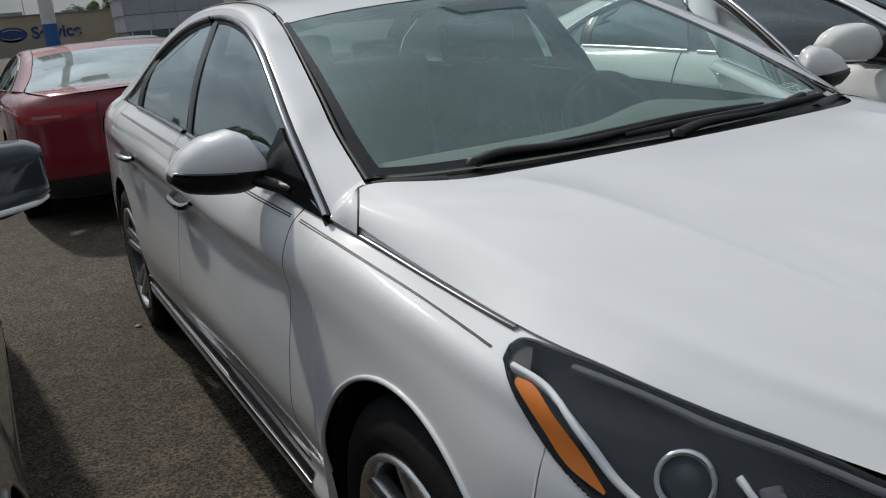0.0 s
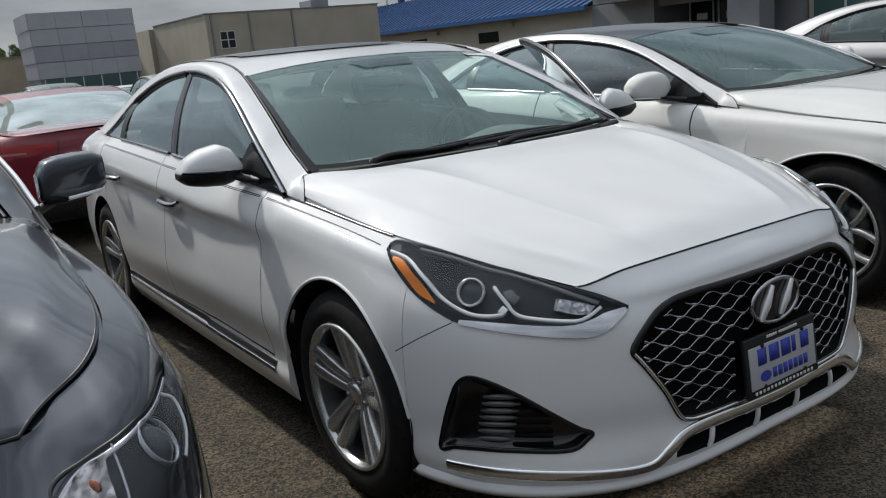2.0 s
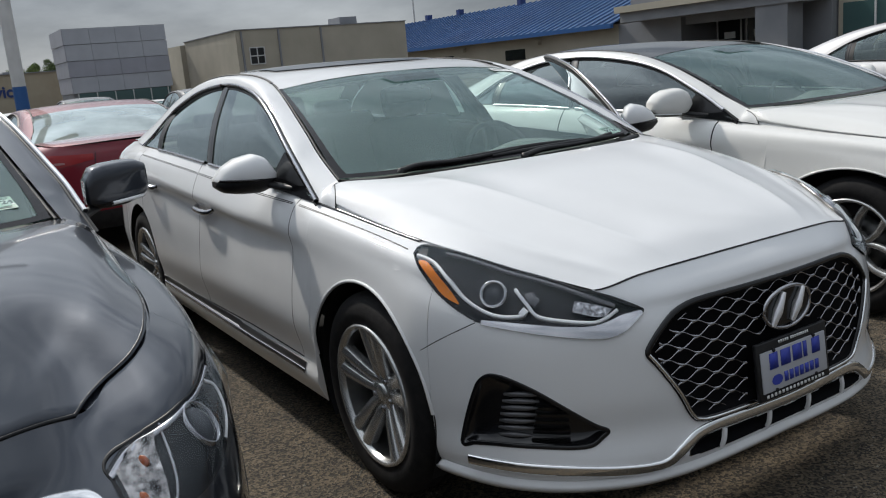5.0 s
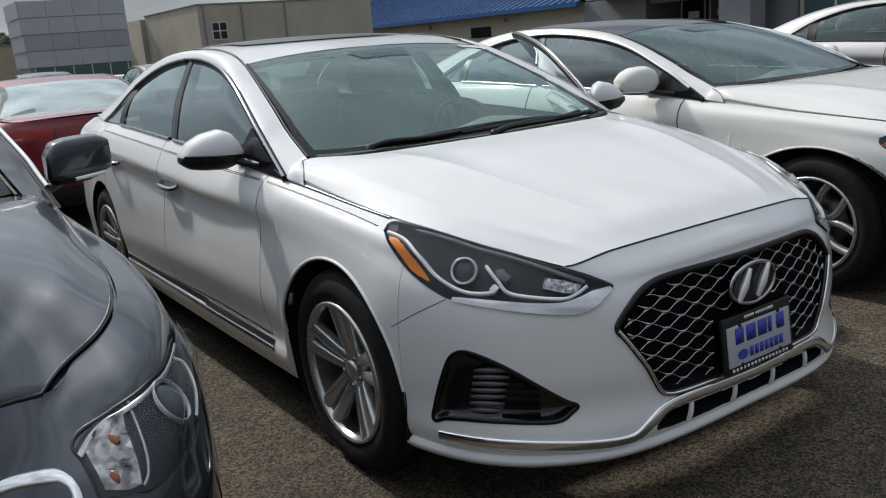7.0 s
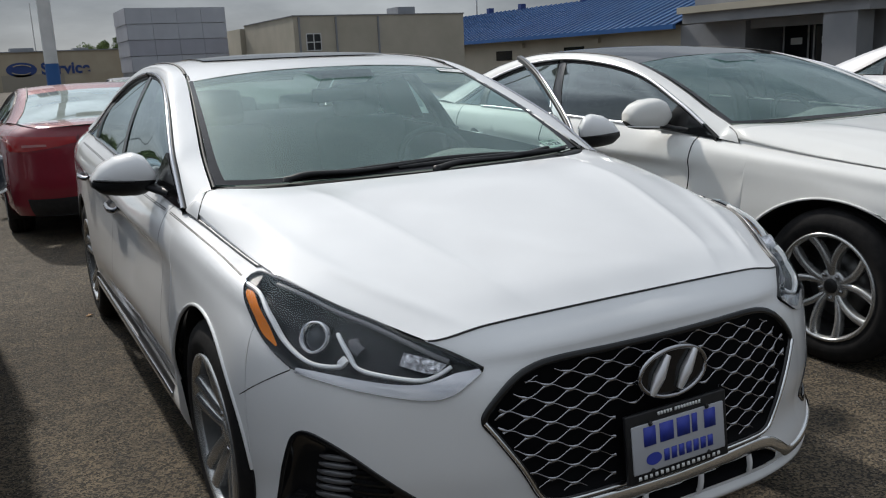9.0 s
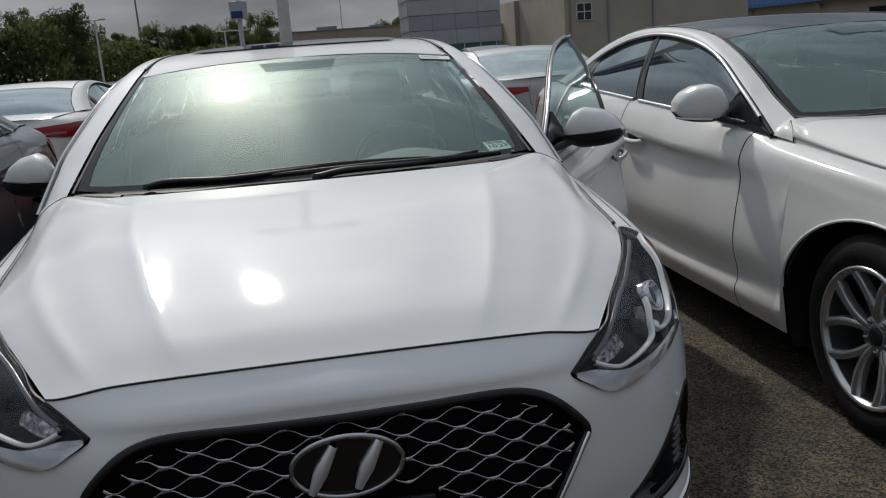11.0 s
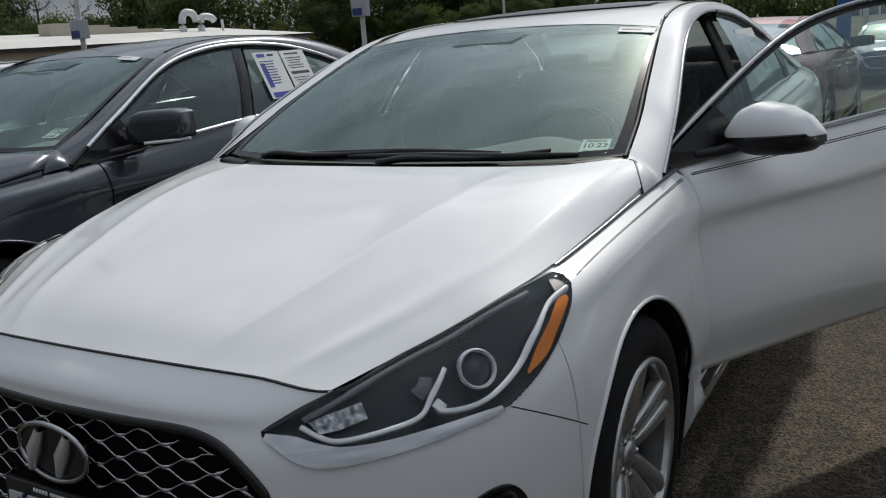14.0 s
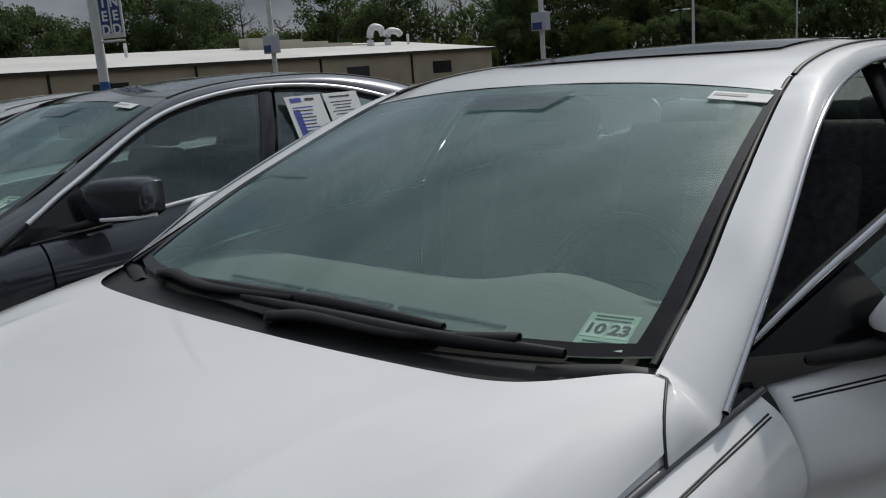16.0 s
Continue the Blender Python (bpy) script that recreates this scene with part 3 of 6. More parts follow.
        def pierce(bm):
            near = set()
            for f in bm.faces:
                c = f.calc_center_median()
                if np.min(np.linalg.norm(rim - np.array((abs(c.x), c.y, c.z)), axis=1)) < .028:
                    near.update(f.edges)
            bmesh.ops.subdivide_edges(bm, edges=list(near), cuts=4, use_grid_fill=True)
            dead = []
            for f in bm.faces:
                c = f.calc_center_median()
                for k, q in enumerate(cut):
                    t = c if k in (1, 3) else Vector((abs(c.x), c.y, c.z))
                    if (q.tree.find_nearest(t)[0] - t).length < .0035:
                        dead.append(f)
                        break
            bmesh.ops.delete(bm, geom=dead, context="FACES")
            return bm
        pierce(bumper)
    P("hood", thicken(hood, -.004) if not fine else hood, body, lab="smooth painted hood with two raised creases")
    bump = P("front_bumper", bumper, body)
    if lamp == "keen":
        rim_ = [hood_point(-.985, q) for q in np.linspace(1, .02, 60)] + [hood_point(q, 0) for q in np.linspace(-.985, .985, 70)] + [hood_point(.985, q) for q in np.linspace(.02, 1, 60)]
        P("hood_seam", tube([tuple(np.array(p) + (0, -.001, .001)) for p in rim_], .0036, 6), BLACK, bump)
    else:
        P("hood_seam", tube([tuple(np.array(hood_point(q, 0)) + (0, -.002, .0)) for q in np.linspace(-.99, .99, 70)], .0023, 6), BLACK, bump)
    for s in (-1, 1):
        P("fog_pocket", flipped(fog_bm.copy(), s), GLOSSBLACK, bump, "black lower bumper vent")
        if fine:
            for k in range(7):
                v = (k + .5) / 7
                a, b = np.array((.772, -.630, .486)), np.array((.792, -.602, .346))
                c = a * (1 - v) + b * v
                fin = [skin.on(c + np.array((.030, .042, -.002)) * q + np.array((0, 0, .006 * (1 - q * q))), -.010 - .012 * abs(q) ** 2.5)[0] for q in np.linspace(-1, 1, 11)]
                P("vent_louvre", flipped(tube(fin, [.0035 + .0045 * math.sin(math.pi * (.08 + .84 * i / 10)) for i in range(11)], 8, flat=1.0), s), LOUVRE, bump)
                if 0 < k:
                    far = np.array((.735 - .05 * v * (1 - v), -.672, c[2] - .006))
                    P("vent_slat", flipped(skin.strip([c + np.array((-.034, -.042, -.003)), (c + far) / 2 - np.array((.01, .01, 0)), far - np.array((.03 + .03 * v, .035, 0))], .005, -.016, 12), s), BLACK, bump)
            P("vent_rim", flipped(skin.strip(FOG_T[:-1] + FOG_L[::-1][:-1], .012, .003, 90, closed=True), s), GLOSSBLACK, bump)
    fog_bm.free()
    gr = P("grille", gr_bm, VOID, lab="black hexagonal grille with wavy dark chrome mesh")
    ring = both(G_TOP)[1:-1] + both(G_LOW)[::-1]
    P("grille_frame", skin.strip(ring, .016, .006, 150, closed=True), GLOSSBLACK if grille == "mesh" else CHROME, gr)
    if grille == "mesh":
        P("grille_chrome", skin.strip([(-p[0], p[1], p[2]) for p in G_LOW[1:][::-1]] + G_LOW[1:], .009, .010, 110), CHROME, gr, "bright chrome strip along the lower edge")
        gt, gl = spline(both(G_TOP), 200), spline(both(G_LOW), 200)
        zt = lambda x: np.interp(x, gt[:, 0], gt[:, 2])
        zl = lambda x: np.interp(x, gl[:, 0], gl[:, 2])
        for k in range(16):
            z0, run = .350 + .0232 * k, []
            for x in list(np.linspace(-.49, .49, 148)) + [9]:
                wave = math.cos(2 * math.pi * x / .112) * (-1) ** k
                z = z0 + .0112 * wave
                if x < 1 and zl(x) + .002 < z < zt(x) - .001 and not (abs(x) < .165 and .35 < z < .545):
                    run.append(skin.on((x, -.88, z), -.010)[0])
                else:
                    if len(run) > 3:
                        P("mesh_bar", tube(run, [.0026 + .0046 * abs(math.cos(2 * math.pi * p.x / .112)) ** 7 for p in run], 6, flat=.75), MESHCHROME, gr)
                    run = []
    elif grille == "bar":
        for k in range(4):
            z = .40 + .07 * k
            w_ = .36 + .11 * math.sin(math.pi * (k + .6) / 4.4)
            P("grille_bar", skin.strip([(-w_, -.85, z), (0, -.88, z), (w_, -.85, z)], .014, -.004, 30), DARKCHROME, gr)
    if fine:
        # badge, number plate with its frame
        for nm, r0, bm_m, h in (("badge_ring", 1.0, CHROME, 0), ("badge_face", .86, GLOSSBLACK, -.004)):
            if nm == "badge_ring":
                pts = [(.104 * math.cos(a), -.893 + .005 * math.cos(a) ** 2, .606 + .060 * math.sin(a)) for a in np.linspace(0, 2 * math.pi, 48, endpoint=False)]
                badge = P("badge", tube(pts, .0062, 8, closed=True), DARKCHROME, gr, "plain oval chrome badge with dark face")
            else:
                bm = bmesh.new()
                bmesh.ops.create_circle(bm, cap_ends=True, segments=40, radius=1, matrix=Matrix.Translation((0, -.889, .606)) @ Matrix.Rotation(radians(90), 4, "X") @ Matrix.Diagonal((.102, .058, 1, 1)))
                P("badge_face", bm, GLOSSBLACK, badge, smooth=False)
        for x0, x1 in ((-.060, -.028), (.026, .058)):
            P("badge_bar", tube([(x0 - .010, -.894, .560), (x0 + .010, -.896, .604), (x1 + .006, -.894, .652)], [.008, .0155, .009], 6, flat=1), SATIN, badge)
        tilt = Matrix.Translation((0, -.905, .444)) @ Matrix.Rotation(radians(-6), 4, "X")
        plate = P("dealer_plate", box_bm((.318, .014, .168), tilt, .004), BLACK, lab="black framed dealer plate with blue lettering bars")
        P("plate_face", box_bm((.292, .006, .118), tilt @ Matrix.Translation((0, -.0075, -.002)), .002), bsdf("plate_silver", (.42, .43, .46), .35), plate)
        for i in range(5):
            w_ = (.036, .042, .040, .016, .036)[i]
            x0 = (-.112, -.062, -.008, .040, .080)[i]
            P("lettering_bar", box_bm((w_, .002, .046), tilt @ Matrix.Translation((x0 + w_ / 2, -.0115, .026))), BLUEINK, plate)
        for i in range(7):
            P("lettering_bar", box_bm((.016, .002, .028), tilt @ Matrix.Translation((-.045 + .0235 * i, -.0115, -.031))), BLUEINK, plate)
        bm = bmesh.new()
        bmesh.ops.create_circle(bm, cap_ends=True, segments=24, radius=1, matrix=tilt @ Matrix.Translation((-.085, -.0118, -.031)) @ Matrix.Rotation(radians(90), 4, "X") @ Matrix.Diagonal((.024, .015, 1, 1)))
        P("oval_mark", bm, BLUEINK, plate, smooth=False)
        for i in range(14):
            P("lettering_bar", box_bm((.006, .002, .008), tilt @ Matrix.Translation((-.06 + .0095 * i - (.0 if i < 5 else -.006), -.0085, .073))), PAPER, plate)
        for i in range(16):
            P("lettering_bar", box_bm((.0085, .002, .009), tilt @ Matrix.Translation((-.128 + .0168 * i, -.0085, -.072))), PAPER, plate)
        for x in (-.09, .09):
            for z in (.056, -.06):
                bm = bmesh.new()
                bmesh.ops.create_uvsphere(bm, u_segments=8, v_segments=6, radius=.006, matrix=tilt @ Matrix.Translation((x, -.011, z)))
                P("plate_screw", bm, BLACK, plate)
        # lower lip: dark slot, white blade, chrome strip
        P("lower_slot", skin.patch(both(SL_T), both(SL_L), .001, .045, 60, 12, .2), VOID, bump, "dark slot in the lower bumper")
        for x in (-.27, -.09, .09, .27):
            P("lip_rib", skin.strip([(x, -.885, .315), (x * 1.03, -.88, .26)], .014, .006, 6), body, bump)
        lip = [(.862, -.487, .276), (.80, -.605, .277), (.70, -.72, .272), (.60, -.79, .262), (.50, -.835, .256), (.455, -.85, .262), (.41, -.862, .292), (.36, -.874, .322), (.28, -.88, .332), (.12, -.892, .331), (0, -.894, .330)]
        P("chrome_strip", skin.strip(both(lip[::-1]), .030, .007, 160), CHROME, bump, "bright chrome strip along lower bumper lip")
        bl = [(.925, -.35, .205), (.87, -.50, .20), (.77, -.655, .20), (.62, -.775, .20), (.45, -.84, .205), (.25, -.865, .222), (0, -.873, .228)]
        P("bumper_lip", skin.strip(both(bl[::-1]), .035, .022, 160), body, bump)

    # headlights
    for s in (-1, 1):
        hl = P("headlight", flipped(skin.patch(L_T, L_L, .004, .034 if fine else 0, 60, 18, .14), s), LAMPDARK, lab="clear headlight with dark bezel and white light strips")
        P("lamp_gasket", flipped(skin.strip(L_T, .006, .004, 80) if fine else skin.strip(L_T[:-1] + L_L[::-1][:-1], .0045, .003, 120, closed=True), s), BLACK, hl)
        if lamp == "long":
            P("chrome_edge", flipped(skin.patch([(.484, -.80, .690), (.525, -.77, .678), (.565, -.755, .664), (.61, -.735, .657), (.67, -.69, .660), (.74, -.62, .670), (.81, -.53, .680)], [(.480, -.803, .681), (.499, -.792, .660), (.543, -.782, .635), (.60, -.757, .627), (.70, -.677, .642), (.76, -.602, .654), (.815, -.53, .669)], .0085, 0, 60, 6), s), LAMPEDGE, hl, "bright silver lower edge")
            P("light_strip", flipped(skin.strip([(.836, -.262, .828), (.826, -.328, .815), (.827, -.404, .776), (.819, -.46, .733), (.801, -.52, .703), (.777, -.565, .69), (.738, -.607, .69), (.722, -.612, .704)], .010, .010, 50, lift=-.003), s), DRL, hl, "white light strip")
            P("light_strip", flipped(skin.strip([(.72, -.568, .752), (.715, -.607, .718), (.706, -.641, .688), (.664, -.689, .676), (.604, -.735, .667), (.568, -.748, .672), (.53, -.756, .69)], .0095, .010, 50, lift=-.003), s), DRL, hl, "white light strip")
            P("lamp_rim", flipped(skin.strip([tuple(np.array(p) + (.012, -.004, -.016)) for p in L_T[1:-2]], .010, .004, 50, lift=.001), s), LAMPGREY, hl, "grey upper rim")
            P("signal_mark", flipped(skin.strip([(.733, -.604, .706), (.722, -.612, .690)], .022, .010, 8, lift=-.002), s), DRL, hl)
            P("lamp_shroud", flipped(skin.strip([(.70, -.60, .755), (.708, -.615, .738), (.70, -.63, .722)], .026, .010, 14, lift=-.016), s), LAMPGREY, hl)
            P("side_reflector", flipped(skin.patch([(.843, -.282, .82), (.835, -.31, .815), (.838, -.36, .79), (.836, -.41, .757), (.833, -.455, .72)], [(.848, -.284, .812), (.853, -.315, .797), (.854, -.352, .772), (.85, -.40, .737), (.836, -.455, .716)], .001, 0, 20, 6), s), AMBER, hl, "orange side reflector")
            P("turn_lamp", flipped(skin.patch([(.61, -.68, .72), (.57, -.715, .708), (.535, -.745, .694)], [(.635, -.70, .70), (.60, -.73, .69), (.56, -.75, .68)], -.014, .004, 16, 6), s), RIBBED, hl, "ribbed silver reflector")
            centres = [(.768, -.527, .745, .036)]
        elif lamp == "keen":
            P("chrome_edge", flipped(skin.strip([tuple(np.array(p) + (.004, -.004, -.007)) for p in L_T[:-1]], .008, .005, 40, lift=.002), s), DARKCHROME, hl, "bright upper edge")
            P("lamp_divider", flipped(skin.strip([(.668, -.63, .712), (.676, -.655, .68), (.668, -.695, .634), (.655, -.715, .618)], .006, .006, 24), s), DARKCHROME, hl)
            bowl = P("reflector_bowl", flipped(skin.patch([(.588, -.74, .672), (.625, -.69, .696), (.657, -.65, .706)], [(.598, -.758, .630), (.63, -.735, .622), (.65, -.715, .622)], .007, .0, 20, 8), s), FACETED, hl, "faceted dark silver reflector")
            for bx, by, bz in ((.632, -.70, .672), (.616, -.74, .64)):
                q, n = skin.on((bx, by, bz), .008)
                bm = bmesh.new()
                bmesh.ops.create_uvsphere(bm, u_segments=10, v_segments=8, radius=.0075, matrix=Matrix.Translation(q))
                P("signal_bulb", flipped(bm, s), BULB, bowl, "orange bulb")
            P("outer_reflector", flipped(skin.patch([(.825, -.448, .745), (.845, -.41, .755), (.862, -.375, .765)], [(.858, -.468, .676), (.877, -.413, .705), (.882, -.375, .742)], .006, 0, 16, 8), s), DARKCHROME, hl, "bright outer reflector")
            P("light_strip", flipped(skin.strip([(.802, -.485, .738), (.826, -.462, .71), (.828, -.495, .672), (.80, -.55, .648)], .006, .008, 24), s), DRL, hl, "white light strip")
            centres = [(.752, -.572, .688, .040)]
        else:
            P("light_strip", flipped(skin.strip([(.52, -.79, .63), (.56, -.77, .622), (.62, -.735, .618), (.70, -.668, .622), (.78, -.57, .658)], .008, .009, 40), s), DRL, hl, "white light strip")
            P("side_reflector", flipped(skin.patch([(.835, -.47, .735), (.845, -.42, .752)], [(.84, -.47, .71), (.852, -.42, .735)], .010, 0, 8, 4), s), AMBER, hl, "orange side reflector")
            P("reflector_bowl", flipped(skin.patch([(.535, -.775, .695), (.59, -.715, .715), (.65, -.64, .728)], [(.55, -.778, .632), (.61, -.74, .615), (.67, -.69, .63)], .008, .0, 24, 8), s), RIBBED, hl, "ribbed silver reflector")
            P("lamp_divider", flipped(skin.strip([(.655, -.63, .735), (.675, -.66, .68), (.672, -.70, .615)], .012, .010, 16), s), LAMPEDGE, hl)
            centres = [(.755, -.55, .70, .040)]
        for cx, cy, cz, r in centres:
            q, n = skin.on((cx, cy, cz), .0)
            q = q + n * (-.022 if fine else .002)
            m = Matrix.Translation(q) @ n.to_track_quat("Z", "Y").to_matrix().to_4x4()
            for nm, prof, mt in (("projector_ring", [(r * .84, -.016), (r * .88, .020), (r * 1.04, .020), (r * 1.10, .0), (r * 1.14, -.02)] if fine else [(r * .90, -.012), (r * .93, .011), (r * 1.0, .011), (r * 1.05, -.01)], LAMPSILVER if fine else DARKCHROME), ("projector_lens", [(r * .86, .0), (r * .7, .009), (r * .4, .016), (0, .019)], LENS)):
                bm = lathe(prof, 28, "Z")
                bm.transform(m)
                P(nm, flipped(bm, s), mt, hl)
        P("lamp_cover", flipped(skin.patch(L_T, L_L, .008 if fine else .014, -.004, 50, 12, .4), s), CLEAR, hl, "clear plastic lamp cover")

    # side panels
    inner = bmesh.new()
    for s in (-1, 1):
        grid_bm([[(p[0] - .016 if p[0] > 0 else p[0] + .016, p[1], p[2]) for p in flip(col(u, rows, axles), s)] for u in stations(u_at(axles[0] - .3), u_at(3.3), .25, axles)], inner)
    P("inner_body", inner, BLACK)
    doors = {}
    hinge = Vector((.90, .56, 0))
    for s in (-1, 1):
        he = [np.array(hood_point(.98, q)) - (0, 0, .007) for q in np.linspace(.3 if fine else .04, 1, 40)]
        P("hood_channel", flipped(grid_bm([[tuple(p) for p in he], [tuple(np.array((top_at(p[1])[0] + .004, p[1], top_at(p[1])[2] - .006))) for p in he]]), s), body)
        fb = skin_bm(yF + .004, yD - gap, (s,), .05 if fine else None)
        fender = P("fender", pierce(fb) if fine else fb, body)
        lipc = [col(u, rows, axles)[-1] for u in stations(u_at(axles[0] - .37), u_at(axles[0] + .369), 9, axles)]
        P("arch_lip", tube(flip(lipc, s), .006, 6), body, fender)
        for c in axles:
            rws = [[(s * x, c + (ARCH_R + .004) * math.cos(a), WHEEL_Z + (ARCH_R + .004) * math.sin(a)) for a in np.linspace(-.5, math.pi + .5, 30)] for x in (.60, .75, .90)]
            bm = grid_bm(rws)
            cv = bm.verts.new((s * .60, c, WHEEL_Z))
            bm.verts.ensure_lookup_table()
            for i in range(29):
                bm.faces.new((bm.verts[i], bm.verts[i + 1], cv))
            P("wheel_liner", bm, BLACK)
        for key, ua, ub in (("front_door", yD, yB), ("rear_door", yB, yQ)):
            open_ = key == "front_door" and s > 0 and door_angle
            turn = Matrix.Translation(hinge) @ Matrix.Rotation(radians(-door_angle), 4, "Z") @ Matrix.Translation(-hinge) if open_ else Matrix()

            def D(nm, bm, m, up=None, lab="", sm=True, s=s, turn=turn):
                bm = flipped(bm, s)
                bm.transform(turn)
                return P(nm, bm, m, up, lab, sm)
            bm = banded(ua + gap * .4, ub - gap * .4, 9, .342, 40) if fine else skin_bm(ua + gap * .4, ub - gap * .4, (1,))
            if open_:
                thicken(bm, .05)
            door = D(key, bm, body, None, "open car door" if open_ else "")
            doors[key, s] = door
            y0, y1 = (.40, 1.56) if key == "front_door" else (1.62, 2.47)
            y2, y3 = (.40, 1.735) if key == "front_door" else (1.795, 2.50)
            pane = []
            for q in np.linspace(0, 1, 24):
                a, b = top_at(y0 + (y1 - y0) * q) + (0, 0, .008), rail_at(y2 + (y3 - y2) * q) - (0, 0, .004)
                pane.append([a * (1 - v) + b * v + np.array((.018 * math.sin(math.pi * v), 0, 0)) - (.006, 0, 0) for v in np.linspace(0, 1, 10)])
            D("window_glass", grid_bm(pane), DOORGLASS if open_ else glass_mat, door, "tinted side window glass")
            edge = [r[-1] for r in pane]
            D("window_frame", tube([(p[0] + .004, p[1], p[2] + .002) for p in edge], .011, 6), BLACK, door)
            D("window_seal", tube([(p[0] + .006, p[1], p[2] - .014) for p in edge], .008, 6), BLACK, door)
            D("window_trim", tube([(p[0] + .012, p[1], p[2] + .008) for p in edge], .007 if trim is not SATIN else .004, 6), trim if trim is not SATIN else BLACK if not open_ else CHROME, door)
            D("belt_trim", tube([(r[0][0] + .008, r[0][1], r[0][2] - .004) for r in (pane if trim is not SATIN or key == "rear_door" else pane[2:])], .009, 6), trim, door)
            post = [pane[-1][i] + np.array((.004, .0, 0)) for i in range(10)]
            D("pillar_cover", grid_bm([[p + (0, -.028 if not open_ else -.05, 0) for p in post], [p + (.004, 0, 0) for p in post], [p + (0, .042, 0) for p in post]]), GLOSSBLACK, door)
            if key == "rear_door":
                D("divider", grid_bm([[p + (0.002, -.05, 0) for p in post], [p + (.004, .02, 0) for p in post]]), BLACK, door)
            # handle
            yh, zh = (1.53, .815) if key == "front_door" else (2.45, .86)
            q0, n0 = skin.on((.91, yh, zh))
            bowl = [skin.on((.91, yh + .06 * math.cos(a), zh + .03 * math.sin(a)), .001)[0] for a in np.linspace(0, 2 * math.pi, 20, endpoint=False)]
            bm = bmesh.new()
            bm.faces.new([bm.verts.new(p) for p in bowl])
            D("handle_bowl", bm, body if fine else BLACK, door, "", False)
            hp = [skin.on((.91, yh + d, zh + .004 * (1 - (d / .11) ** 2)), h)[0] for d, h in ((-.115, .004), (-.10, .022), (-.04, .034), (.04, .034), (.09, .03), (.112, .006))]
            D("door_handle", tube(spline(hp, 20), [.010 + .004 * math.sin(math.pi * i / 19) for i in range(20)], 8), handle or DARKCHROME, door, "slim door handle")
            if key == "front_door":
                # sail and mirror
                sail = [top_at(.385) + (.012, 0, .0), top_at(.80) + (.022, 0, .004), rail_at(.70) + (.022, 0, -.004), rail_at(.50) + (.014, 0, -.004)]
                bm = bmesh.new()
                bm.faces.new([bm.verts.new(p) for p in sail])
                D("mirror_sail", thicken(bm, .012), GLOSSBLACK, door, "", False)
                mir = D("mirror", mirror_cap(mirror, 0), body, door, "door mirror in body colour over black base")
                D("mirror_base", mirror_cap(mirror, 1), BLACK, mir)
                D("mirror_arm", mirror_cap(mirror, 2), BLACK, mir)
                D("mirror_glass", mirror_cap(mirror, 3), bsdf("mirror_glass", (.8, .8, .8), .02, 1.0), mir)
                D("turn_signal", mirror_cap(mirror, 4), DRL if mirror != "long" else GLOSSBLACK, mir, "clear mirror turn signal strip")
        low_, up_ = top_at(1.63), rail_at(1.77)
        post = [np.array((.84, 1.62, .32)), np.array((.845, 1.62, .60)), low_ - (.05, 0, 0), (low_ + up_) / 2 - (.03, 0, 0), up_ - (.03, 0, .01)]
        P("door_pillar", flipped(thicken(grid_bm([[tuple(p + (0, d, 0)) for p in spline(post, 14)] for d in (-.06, .0, .06)]), .02), s), BLACK)
        quarter = P("quarter_panel", skin_bm(yQ + gap * .4, 15.6, (s,)), body)
        q_low, q_top = [top_at(y) + (0, 0, .008) for y in np.linspace(2.50, 2.835, 10)], [rail_at(y) - (0, 0, .004) for y in np.linspace(2.53, 2.845, 10)]
        P("quarter_glass", flipped(grid_bm([[a * (1 - v) + b * v for v in np.linspace(0, 1, 6)] for a, b in zip(q_low, q_top)]), s), glass_mat, quarter)
        i, o = spline(RAIL_IN, 90), spline(RAIL_OUT, 90)
        bulge = lambda w: .022 * math.sin(math.pi * w)
        rp0 = lambda k, w: i[k] * (1 - w) + o[k] * w + np.array((bulge(w) * .8, -.1 * bulge(w) if k < 35 else 0, bulge(w) * (.2 + .4 * min(1, max(0, k - 26) / 12)))) * min(1, .6 + k / 40)
        foot = np.array([hood_point(q, 1) for q in 1 - .09 * np.linspace(0, 1, 9) ** 1.5]) + (0, .004, 0)
        pil = [[tuple(foot[j] * (1 - v) + rp0(0, w) * v + np.array((.7, -.2, .4)) * .010 * math.sin(math.pi * w) * math.sin(math.pi * v)) for v in np.linspace(0, 1, 9)[:-1]] + [tuple(rp0(k, w)) for k in range(90)] for j, w in enumerate(np.linspace(0, 1, 9))]
        rail = P("roof_pillar", flipped(grid_bm(pil), s), body)
        P("pillar_seam", flipped(tube([tuple(p - np.array((0, .002, 0))) for p in foot], .0025, 6), s), BLACK, rail)
        P("window_surround", flipped(tube([tuple(p + ((.004, 0, .004) if trim is not SATIN else (.010, 0, .007))) for p in i[1 if trim is not SATIN else 7:]], .0055 if trim is not SATIN else .009, 6), s), trim, rail)
        P("screen_gasket", flipped(tube([tuple(p + (-.012, 0, -.004)) for p in o[1:34]], .006, 6, flat=.5), s), TRIM, rail)
        P("roof_gutter", flipped(tube([tuple(p + (-.004, 0, .002)) for p in o[33:74]], .007, 6, flat=.5), s), TRIM, rail)
